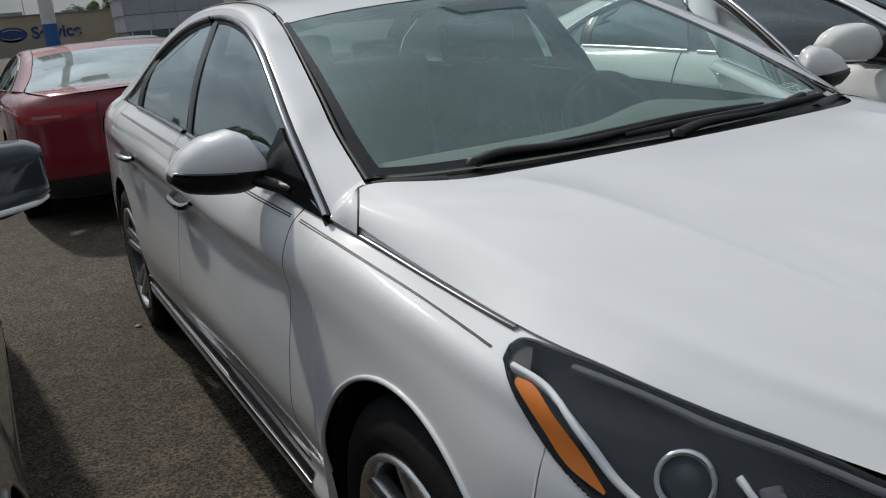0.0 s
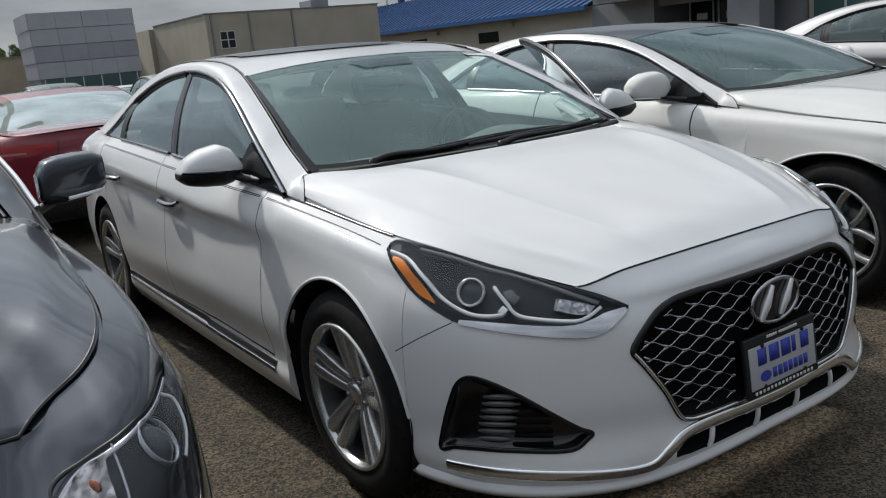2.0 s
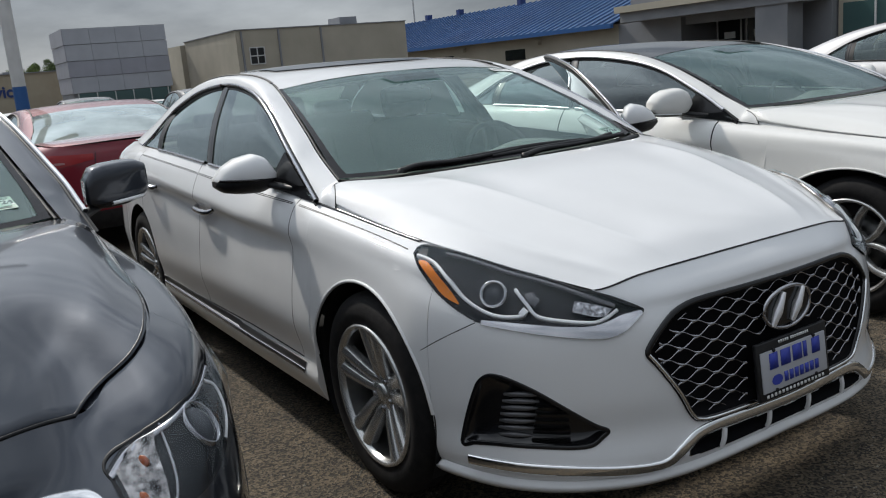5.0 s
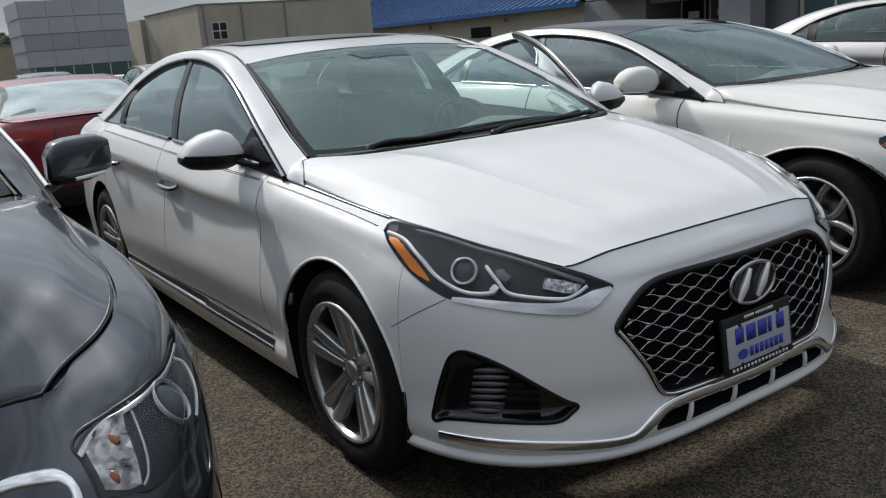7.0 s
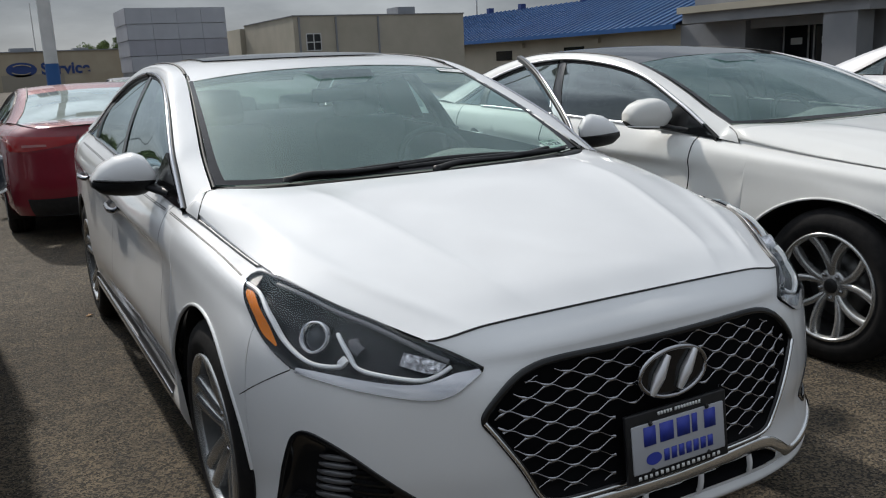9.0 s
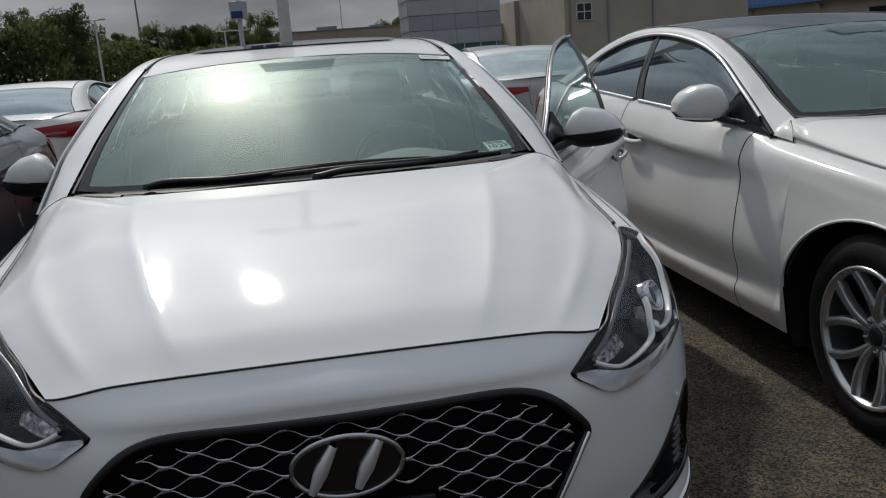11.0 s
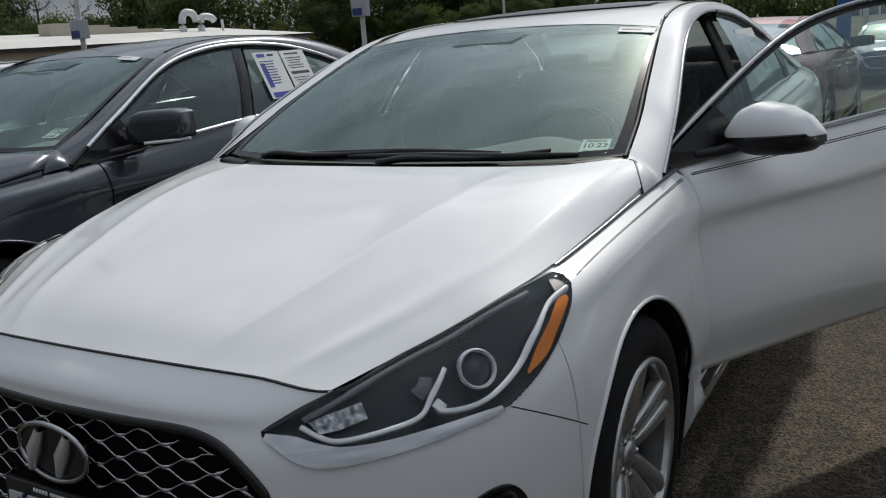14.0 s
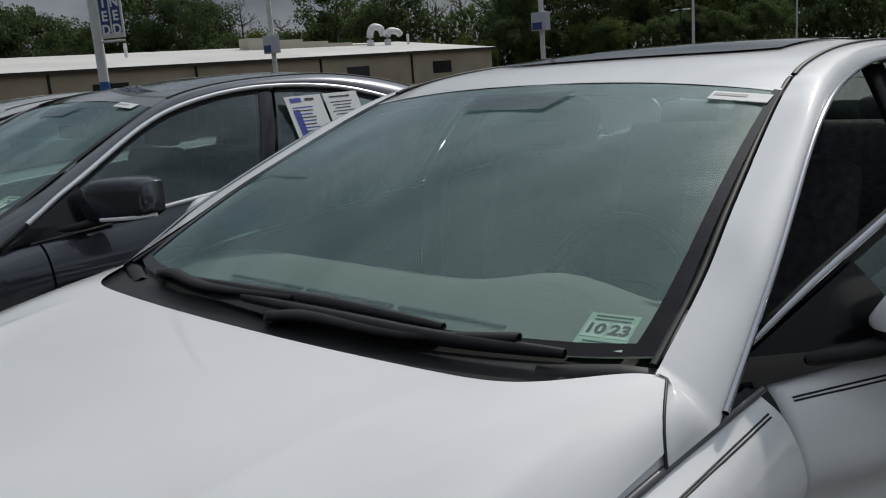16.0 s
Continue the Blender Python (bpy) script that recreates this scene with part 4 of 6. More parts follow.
        if fine:
            sl = [(.834, -.205, .838), (.842, .006, .865), (.853, .258, .89), (.862, .51, .912)]
            for k in (0, 1):
                P("pinstripe", flipped(skin.strip([(x, y, z - .0075 * k) for x, y, z in sl], .003, .0008, 40), s), BLACK, fender, "thin black pinstripe")
                dl = [(.866, .56, .916), (.885, 1.1, .944), (.885, 1.64, .968)]
                bm = skin.strip([(x, y, z - .0075 * k) for x, y, z in dl], .003, .0008, 40)
                bm = flipped(bm, s)
                if s > 0 and door_angle:
                    bm.transform(Matrix.Translation(hinge) @ Matrix.Rotation(radians(-door_angle), 4, "Z") @ Matrix.Translation(-hinge))
                P("pinstripe", bm, BLACK, doors["front_door", s], "thin black pinstripe")
                P("pinstripe", flipped(skin.strip([(.885, 1.67, .97 - .0075 * k), (.88, 2.2, .992 - .0075 * k), (.875, 2.69, 1.01 - .0075 * k)], .003, .0008, 30), s), BLACK, doors["rear_door", s], "thin black pinstripe")
            P("hood_moulding", flipped(skin.strip([(.787, -.20, .853), (.80, -.02, .873), (.812, .15, .893), (.824, .30, .912), (.836, .42, .927), (.845, .54, .938)], .011, .006, 50), s), LOUVRE, fender, "narrow dark hood side moulding")
            P("bumper_seam", flipped(skin.strip([(.822, -.512, .672), (.874, -.429, .625), (.912, -.345, .575)], .0025, .0005, 20), s), BLACK, bump)
            P("mud_flap", flipped(box_bm((.20, .012, .22), Matrix.Translation((.80, .385, .37)), .004), s), BLACK, fender)
            P("sill_panel", flipped(banded(yD - gap, yQ - gap * .4, .336, .0, 14), s), body, None, "painted sill below the doors")
            for yy0, yy1 in ((.50, 2.42),):
                P("sill_strip", flipped(skin.strip([(.93, yy0, .295), (.93, 1.1, .30), (.93, 1.7, .305), (.93, yy1, .315)], .016, .006, 60), s), DARKCHROME, None, "dark chrome sill strip")
                P("sill_recess", flipped(skin.strip([(.93, yy0, .32), (.93, 1.1, .325), (.93, 1.7, .33), (.93, yy1, .34)], .026, .002, 60), s), BLACK)

    # wheels
    for s in (-1, 1):
        for c in axles:
            w = Vector(warp(Vector((s * WHEEL_X, c, WHEEL_Z))))
            e = new("wheel")
            e.parent, e.location = root, (w.x, w.y, TYRE_R)
            wheel_parts(e, wheel, s)

    # roof, windscreen, rear window, trunk
    roof = roof or body
    o, m = spline(RAIL_OUT[3:9], 34), spline(ROOF_MID + [(0, 2.95, 1.25)], 34)
    rp = lambda k, a: (o[k][0] * a * .985, m[k][1] * (1 - a * a) + o[k][1] * a * a, m[k][2] * (1 - abs(a) ** 2.4) + o[k][2] * abs(a) ** 2.4)
    top = [[rp(k, a) for a in np.linspace(-1, 1, 25)] for k in range(27)]
    roof_ob = P("roof", grid_bm(top), roof, lab="painted roof panel")
    P("headliner", grid_bm([[(x * .97, y, z - .03) for x, y, z in r] for r in top]), bsdf("headliner_cloth", (.5, .5, .48), .9))
    P("rear_window", grid_bm([[rp(k, a) for a in np.linspace(-1, 1, 17)] for k in range(26, 34)] + [[(.74 * a, 3.31 - .03 * a * a, 1.06) for a in np.linspace(-1, 1, 17)]]), DARKGLASS if glass_mat is DARKGLASS else REARGLASS, lab="tinted rear window")
    if sun_roof:
        sr = [[Vector((x, y, 0)) for x in np.linspace(-.45, .45, 25)] for y in np.linspace(1.555, 2.20, 18)]
        rs = Skin([grid_bm(top)])
        out = []
        for j, r in enumerate(sr):
            row = []
            for p in r:
                u_, v_ = abs(p.x) / .45, (p.y - 1.555) / .645
                yy = p.y + .055 * u_ ** 6 * (1 - v_) * 1.0
                q = rs.tree.ray_cast(Vector((p.x * (1 - .03 * v_), yy, 2)), Vector((0, 0, -1)))[0]
                row.append(q + Vector((0, 0, .006)))
            out.append(row)
        P("sunroof", grid_bm(out), SUNROOF, roof_ob, "dark glass panoramic sunroof")
    lo, hi = mirrored_curve(SCREEN_LOW, 20), mirrored_curve(SCREEN_TOP, 20)
    crown = 1 - np.linspace(-1, 1, len(lo)) ** 2

    def scr(w, dz=0.0):
        """A line across the windscreen at w, bowed both ways."""
        up = (.016 + .012 * crown) * math.sin(math.pi * w)
        return lo * (1 - w) + hi * w + np.stack([0 * up, -.5 * up, up + dz], axis=1)

    screen = P("windshield", grid_bm([scr(w) for w in np.linspace(0, 1, 24)]), screen_mat, lab="large green tinted windshield")
    P("frit_band", grid_bm([scr(w, .003) for w in np.linspace(0, .032, 4)]), FRIT, screen, "black band along windshield base")
    P("shade_band", grid_bm([scr(w, -.004) for w in np.linspace(.925, 1, 3)]), DOTS, screen, "dotted dark shade band")
    for c0, c1 in ((0, 2), (-1, -3)):
        P("edge_print", grid_bm([[scr(w, .0025)[c0], scr(w, .0025)[c0] * (1 - e) + scr(w, .0025)[c1] * e] for w in np.linspace(0.02, 1, 30) for e in (.62 + .5 * (1 - w) ** 8,)]), FRIT, screen)
    P("mirror_print", grid_bm([[scr(w, .0028)[19] + np.array((x * (1 - 1.6 * (.93 - w)), 0, 0)) for x in np.linspace(-.15, .15, 9)] for w in np.linspace(.82, .93, 5)]), DOTS, screen, "dark dotted patch round the mirror foot")
    hr = np.array([hood_point(a, 1) for a in np.linspace(-.95, .95, 39)])
    P("cowl", grid_bm([[(p[0], p[1] - .02, p[2] - .012) for p in hr], [(p[0] * .99, p[1] + .05, p[2] - .018) for p in hr], [tuple(q - (0, -.02, .006)) for q in lo]]), BLACK, lab="black plastic cowl below windshield")
    for s in (-1, 1):
        P("cowl_end", tube([(s * .58, .36, .955), (s * .69, .405, .958), (s * .765, .43, .958), (s * .80, .44, .955)], [.026, .030, .026, .014], 8), BLACK)
    # wipers
    if fine:
        for nm, pts, blade in (("wiper", [(-.50, .375, .995), (-.43, .36, 1.008), (-.25, .335, 1.004), (.02, .352, 1.012)], [(-.40, .352, 1.006), (-.10, .352, 1.012), (.12, .362, 1.014), (.385, .372, 1.008)]),
                               ("wiper", [(.02, .30, .988), (.12, .31, 1.0), (.34, .325, .998), (.54, .372, 1.012)], [(-.12, .33, 1.004), (.16, .325, 1.006), (.40, .335, 1.004), (.62, .375, 1.004)])):
            w = P(nm, tube(spline(pts, 20), [.021 - .009 * i / 19 for i in range(20)], 6, flat=.6), BLACK, lab="black windshield wiper at rest")
            P("wiper_blade", tube([p - np.array((0, 0, .004)) for p in spline(blade, 24)], [.004 + .0095 * math.sin(math.pi * (.05 + .9 * i / 23)) ** .5 for i in range(24)], 6), BLACK, w)
            bm = lathe([(0, .018), (.016, .016), (.02, 0)], 14, "Z")
            bm.transform(Matrix.Translation((pts[0][0], pts[0][1], pts[0][2] - .006)))
            P("wiper_pivot", bm, BLACK, w)
    # trunk and tail
    tr = []
    for a in np.linspace(-1, 1, 25):
        k = abs(a)
        row = []
        for v in np.linspace(0, 1, 12):
            y = 3.30 + (3.86 - 3.30 - .10 * k ** 4) * v
            x = a * (.745 - .06 * v - .10 * v ** 6)
            row.append((x, y, 1.062 + .022 * (1 - k * k) - .035 * v ** 3))
        tr.append(row)
    trunk = P("trunk_lid", grid_bm(tr), body)
    P("rear_bumper", skin_bm(15.6 + gap * .4, 18), body)
    if rear_lamp:
        for s in (-1, 1):
            P("tail_light", flipped(skin.patch([(.35, 3.88, .93), (.55, 3.84, .94), (.75, 3.72, .955), (.84, 3.60, .965), (.885, 3.40, .96)], [(.35, 3.90, .87), (.55, 3.87, .83), (.75, 3.75, .80), (.86, 3.60, .81), (.90, 3.42, .90)], .006, 0, 30, 8), s), LAMPRED, lab="dark red tail light")
            P("reverse_light", flipped(skin.patch([(.58, 3.85, .865), (.76, 3.74, .865)], [(.58, 3.86, .845), (.76, 3.745, .84)], .010, 0, 10, 4), s), bsdf("pale_red_lamp", (.35, .16, .16), .15))
        P("rear_valance", skin.patch([(-.75, 3.72, .40), (0, 3.9, .42), (.75, 3.72, .40)], [(-.7, 3.7, .24), (0, 3.86, .24), (.7, 3.7, .24)], .006, 0, 40, 8), BLACK)
        P("trunk_seam", skin.strip([(-.33, 3.89, .96), (-.34, 3.9, .80), (-.30, 3.91, .70), (0, 3.92, .695), (.30, 3.91, .70), (.34, 3.9, .80), (.33, 3.89, .96)], .006, .0006, 60), BLACK, trunk)
    # cabin
    if inside:
        d = []
        for x in np.linspace(-.70, .70, 29):
            b = .045 * math.exp(-((x - .36) / .17) ** 2)
            d.append([(x, .42 + .06 * (x / .7) ** 2, .955), (x, .55, .972 + b * .3), (x, .68, .968 + b * .8), (x, .77, .955 + b), (x, .81, .90 + b * .5), (x, .80, .78), (x, .84, .60)])
        dash = P("dashboard", grid_bm(d), DASH, lab="dark grey dashboard with instrument hood")
        for k in range(3):
            P("defrost_vent", box_bm((.26, .012, .006), Matrix.Translation((-.28 + .28 * k, .50, .972)), .002), BLACK, dash)
        st = Matrix.Translation((.36, .93, .90)) @ Matrix.Rotation(radians(65), 4, "X")
        pts = [(.185 * math.cos(a), .185 * math.sin(a), 0) for a in np.linspace(0, 2 * math.pi, 40, endpoint=False)]
        bm = tube(pts, .016, 8, closed=True)
        bm.transform(st)
        sw = P("steering_wheel", bm, BLACK, lab="black steering wheel")
        P("steering_hub", box_bm((.20, .10, .05), st, .03), BLACK, sw)
        for a in (0, 180, 270):
            P("steering_spoke", box_bm((.16, .035, .018), st @ Matrix.Rotation(radians(a), 4, "Z") @ Matrix.Translation((.09, 0, 0)), .006), DARKCHROME, sw)
        for x in (-.36, .36):
            seat_parts(root, x, 1.42, P)
        bench = P("rear_bench", box_bm((1.30, .50, .18), Matrix.Translation((0, 2.35, .52)), .06), SEAT, lab="dark grey rear bench seat")
        P("bench_back", box_bm((1.30, .16, .62), Matrix.Translation((0, 2.68, .82)) @ Matrix.Rotation(radians(-22), 4, "X"), .06), SEAT, bench)
        for x in (-.40, 0, .40):
            P("headrest", box_bm((.25, .10, .14), Matrix.Translation((x, 2.82, 1.13)), .04), SEAT, bench)
        P("parcel_shelf", box_bm((1.30, .50, .02), Matrix.Translation((0, 3.08, 1.02))), DASH)
        P("cabin_floor", box_bm((1.6, 3.0, .03), Matrix.Translation((0, 1.9, .30))), BLACK)
        mm = P("interior_mirror", box_bm((.24, .03, .06), Matrix.Translation((0, 1.14, 1.235)), .012), BLACK, lab="black interior mirror")
        P("mirror_stem", tube([(0, 1.14, 1.25), (0, 1.15, 1.268)], .01, 6), BLACK, mm)
        for x in (-.34, .34):
            P("sun_visor", box_bm((.40, .16, .015), Matrix.Translation((x, 1.38, 1.325)) @ Matrix.Rotation(radians(10), 4, "X"), .006), bsdf("visor", (.3, .3, .29), .8))
    return root, P, skin, doors


MIRRORS = {
    # inner and outer end, upper line, lower line, split between cap and base, depth, squareness
    "long": (.866, 1.060, (1.055, 1.084, 1.096, 1.082, 1.052, 1.018), (.970, .952, .945, .947, .954, .971), 1.000, .082, 2.2),
    "round": (.870, 1.042, (1.085, 1.122, 1.134, 1.126, 1.10, 1.07), (.99, .970, .962, .964, .974, .995), .978, .085, 2.8),
    "dark": (.885, 1.110, (1.075, 1.108, 1.116, 1.118, 1.115, 1.105), (.985, .975, .972, .974, .986, 1.0), .988, .085, 5.0),
}


def mirror_cap(kind, what):
    """The pieces of a door mirror on the +x side: cap, black base, arm, glass, signal."""
    bm = bmesh.new()
    x0, x1, tops, lows, split, deep, sq = MIRRORS[kind]
    knots = (0, .12, .3, .6, .85, 1)

    def section(t):
        end = 1 - (.45 if sq < 3 else .12) * abs(2 * t - 1) ** 7
        hi, lo_ = np.interp(t, knots, tops), np.interp(t, knots, lows)
        return x0 + (x1 - x0) * t, .74 + .105 * t, deep * math.sin(math.pi * (.16 + .70 * t)) ** (.7 if sq < 3 else .35), (hi + lo_) / 2, (hi - lo_) / 2 * end

    def front(t, z):
        x, yc, dep, mid, h = section(t)
        return yc - dep * max(0, 1 - abs((z - mid) / h) ** sq) ** (1 / sq)
    if what in (0, 1):
        rows = []
        for t in np.linspace(0, 1, 25):
            x, yc, dep, mid, h = section(t)
            cut = min(max(split + .010 * t, mid - h * .96), mid + h * .5)
            za, zb = (cut + .0012, mid + h) if what == 0 else (mid - h, cut - .0012)
            zs = [za + (zb - za) * (.5 - .5 * math.cos(math.pi * q)) for q in np.linspace(0, 1, 13)]
            ring = [(x, front(t, z), z) for z in zs] + [(x, yc + .03, z) for z in zs[::-1]]
            rows.append(ring + [ring[0]])
        grid_bm(rows, bm)
        bmesh.ops.remove_doubles(bm, verts=bm.verts, dist=1e-5)
        bmesh.ops.holes_fill(bm, edges=bm.edges)
    elif what == 2:
        tube([(.835, .60, .962), (.86, .67, .966), (max(.89, x0 + .03), .73, .982)], [.022, .020, .022], 8, bm, flat=.7)
    elif what == 3:
        rows = []
        for t in np.linspace(.08, .92, 15):
            x, yc, dep, mid, h = section(t)
            rows.append([(x, yc + .0315, mid + h * q) for q in (-.86, -.4, 0, .4, .86)])
        grid_bm(rows, bm)
    else:
        tube([(section(t)[0], front(t, split + .010 * t - .003) - .001, split + .010 * t - .003) for t in np.linspace(.35, .97, 12)], .0045 if kind != "dark" else .007, 6, bm)
    return bm


def smooth_step(a, b, x):
    t = min(1, max(0, (x - a) / (b - a)))
    return t * t * (3 - 2 * t)


def warp_grey(p):
    k = 1.05 + .16 * smooth_step(.4, .8, abs(p.x))
    y = p.y - .10 * smooth_step(.6, 1.6, p.y) if p.y > .3 else .3 + (p.y - .3) * k
    nose = 1 - smooth_step(-.1, .8, p.y)
    y += .15 * math.exp(-((abs(p.x) - .565) / .12) ** 2) * smooth_step(.58, .76, p.z) * (1 - smooth_step(-.6, -.2, p.y))
    return Vector((p.x * (1 + .025 * nose), y, p.z * (1 + .02 * smooth_step(.7, 1.3, p.z)) + .03 * nose * smooth_step(.55, .8, p.z)))


def warp_low(p):
    return Vector((p.x, p.y, p.z * (1 - .085 * smooth_step(.6, 1.3, p.z))))


def warp_rwd(p):
    y = p.y + .15 * smooth_step(.9, 1.7, p.y) if p.y > .3 else .3 + (p.y - .3) * 1.25
    return Vector((p.x, y, p.z * (1 - .02 * smooth_step(.9, 1.35, p.z))))


def warp_suv(p):
    return Vector((p.x * 1.02, p.y * .97, p.z * 1.02 + .10 * smooth_step(.2, .6, p.z) + .22 * smooth_step(.9, 1.35, p.z)))


MAIN, MP, MSKIN, MDOORS = build_car("sedan", pose(0, 0, 0), WHITE, "white pearl sedan with black grille and open driver door", "car", fine=True, rows=40, step=.07,
                                   trim=DARKCHROME, door_angle=31, sun_roof=True)


# ---- ground ----
def asphalt():
    m = bsdf("worn_asphalt", (.06, .056, .05), .9)
    n, l = m.node_tree.nodes, m.node_tree.links
    b = n["Principled BSDF"]
    tc = n.new("ShaderNodeTexCoord")
    def noise_node(scale, detail):
        a = n.new("ShaderNodeTexNoise")
        a.inputs["Scale"].default_value, a.inputs["Detail"].default_value = scale, detail
        l.new(tc.outputs["Object"], a.inputs["Vector"])
        return a
    big, fine_, vor = noise_node(.7, 6), noise_node(38, 5), n.new("ShaderNodeTexVoronoi")
    vor.inputs["Scale"].default_value = 130
    l.new(tc.outputs["Object"], vor.inputs["Vector"])
    r1, r2 = n.new("ShaderNodeValToRGB"), n.new("ShaderNodeValToRGB")
    r1.color_ramp.elements[0].position, r1.color_ramp.elements[1].position = .3, .7
    r1.color_ramp.elements[0].color, r1.color_ramp.elements[1].color = (.042, .034, .024, 1), (.073, .060, .043, 1)
    r2.color_ramp.elements[0].position, r2.color_ramp.elements[1].position = .25, .8
    r2.color_ramp.elements[0].color, r2.color_ramp.elements[1].color = (.25, .25, .245, 1), (2.0, 1.9, 1.75, 1)
    l.new(big.outputs["Fac"], r1.inputs["Fac"])
    sep = n.new("ShaderNodeSeparateColor")
    l.new(vor.outputs["Color"], sep.inputs[0])
    l.new(sep.outputs[0], r2.inputs["Fac"])
    mx = n.new("ShaderNodeMix")
    mx.data_type, mx.blend_type = "RGBA", "MULTIPLY"
    mx.inputs["Factor"].default_value = 1
    l.new(r1.outputs[0], mx.inputs["A"])
    l.new(r2.outputs[0], mx.inputs["B"])
    mid, r3, mx2 = noise_node(7, 8), n.new("ShaderNodeValToRGB"), n.new("ShaderNodeMix")
    r3.color_ramp.elements[0].position, r3.color_ramp.elements[1].position = .35, .65
    r3.color_ramp.elements[0].color, r3.color_ramp.elements[1].color = (.74, .74, .75, 1), (1.22, 1.2, 1.16, 1)
    l.new(mid.outputs["Fac"], r3.inputs["Fac"])
    mx2.data_type, mx2.blend_type = "RGBA", "MULTIPLY"
    mx2.inputs["Factor"].default_value = 1
    l.new(mx.outputs["Result"], mx2.inputs["A"])
    l.new(r3.outputs[0], mx2.inputs["B"])
    l.new(mx2.outputs["Result"], b.inputs["Base Color"])
    add = n.new("ShaderNodeMath")
    add.operation = "ADD"
    l.new(fine_.outputs["Fac"], add.inputs[0])
    l.new(vor.outputs["Distance"], add.inputs[1])
    bu = n.new("ShaderNodeBump")
    bu.inputs["Strength"].default_value, bu.inputs["Distance"].default_value = .6, .007
    l.new(add.outputs[0], bu.inputs["Height"])
    l.new(bu.outputs[0], b.inputs["Normal"])
    return m


bm = bmesh.new()
def dip(x, y):
    """The lot sinks gently behind the second row of cars."""
    return -.45 * smooth_step(12, 19, y) * (1 - smooth_step(44, 66, y)) * (1 - smooth_step(28, 35, x)) * (1 - smooth_step(30, 44, -x))


line = [-600, -400, -250, -150, -100, -75, -60] + list(range(-50, 80, 2)) + [90, 110, 140, 200, 300, 450, 600]
grid_bm([[(x, y, dip(x, y)) for y in line] for x in line], bm)
ground = part("ground", bm, asphalt(), smooth=False)
tagged(ground, "worn brown grey asphalt lot strewn with grit", "ground", kind="structure")
rng = random.Random(4)
vs, fs = [], []
for i in range(14000):
    zone = i % 3
    x, y = ((rng.uniform(-1.75, -.7), rng.uniform(-1.6, 5.5)) if zone == 0 else (rng.uniform(-2.2, 2.2), rng.uniform(-2.4, -.8)) if zone == 1 else (rng.uniform(.8, 2.1), rng.uniform(-1.5, 2.5)))
    r = rng.uniform(.0018, .0048) * (1.8 if rng.random() < .05 else 1)
    k, a = len(vs), rng.uniform(0, 3)
    for q in range(5):
        t = a + q * 1.2566
        rr = r * rng.uniform(.7, 1.2)
        vs.append((x + rr * math.cos(t), y + rr * math.sin(t), -.001))
    vs.append((x, y, r * rng.uniform(.6, 1.0)))
    fs += [(k + q, k + (q + 1) % 5, k + 5) for q in range(5)]
me = bpy.data.meshes.new("gravel")
me.from_pydata(vs, [], fs)
GRIT = bsdf("grit", (.13, .12, .10), .9)
n_, l_ = GRIT.node_tree.nodes, GRIT.node_tree.links
geo, rmp = n_.new("ShaderNodeNewGeometry"), n_.new("ShaderNodeValToRGB")
rmp.color_ramp.elements[0].color, rmp.color_ramp.elements[1].color = (.04, .037, .033, 1), (.26, .24, .20, 1)
l_.new(geo.outputs["Random Per Island"], rmp.inputs["Fac"])
l_.new(rmp.outputs[0], n_["Principled BSDF"].inputs["Base Color"])
me.materials.append(GRIT)
tagged(new("gravel", me), "loose grey and brown grit on the asphalt", "gravel", kind="stuff")
bm = bmesh.new()
leaf = [bm.verts.new(p) for p in ((0, 0, .004), (.02, .012, .012), (.045, .004, .006), (.03, -.014, .012), (.012, -.01, .003))]
bm.faces.new(leaf)
bm.transform(Matrix.Translation((-.98, 2.86, .0)))
lf = part("fallen_leaf", thicken(bm, .001), bsdf("dry_leaf", (.35, .2, .09), .8))
tagged(lf, "small dry tan leaf lying on the asphalt", "leaf")

# ---- the other cars ----
GREYCAR, GP, GSKIN, GD = build_car("sedan", pose(-2.43, 0, 0), GREY, "dark grey metallic sedan with chrome window trim and window sheets", "car", rows=32, step=.1, trim=SATIN,
                                   lamp="keen", grille="bar", mirror="dark", warp=warp_grey, glass_mat=SIDEGLASS, handle=GREY)
MERC, WP, WSKIN, WD = build_car("sedan", pose(2.61, .28, 0), WARMWHITE, "cream white sedan with black roof and tinted windows", "car", rows=32, step=.1, trim=SATIN, axles=(-.164, 2.60),
                                lamp="short", grille="bar", mirror="round", warp=warp_rwd, glass_mat=DARKGLASS, roof=SUNROOF, wheel="wide", handle=WARMWHITE)
AWAY = "cars parked behind, tails towards the front row"
build_car("sedan", pose(-.33, 9.15, 0, 0, 0, 180), RED, "dark red sedan seen from its tail", "car", warp=warp_low, mirror="dark", lamp="short", grille="bar", group=AWAY)
build_car("sedan", pose(-2.95, 10.0, 0, 0, 0, 180), WARMWHITE, "white sedan with dark rear window", "car", warp=warp_low, mirror="dark", lamp="short", grille="bar", group=AWAY, glass_mat=DARKGLASS)
build_car("sedan", pose(2.72, 10.3, 0, 0, 0, 180), SILVER, "silver sedan seen from its tail", "car", warp=warp_low, mirror="dark", lamp="short", grille="bar", group=AWAY)
build_car("sedan", pose(7.05, .4, 0), SILVER, "silver sedan parked in the front row", "car", mirror="dark", lamp="short", grille="bar")
s5 = build_car("sedan", pose(-5.05, .3, 0), SILVER, "silver grey sedan parked in the front row", "car", mirror="dark", lamp="short", grille="bar")[0]
copy_thing(s5, pose(-7.7, .1, 0))
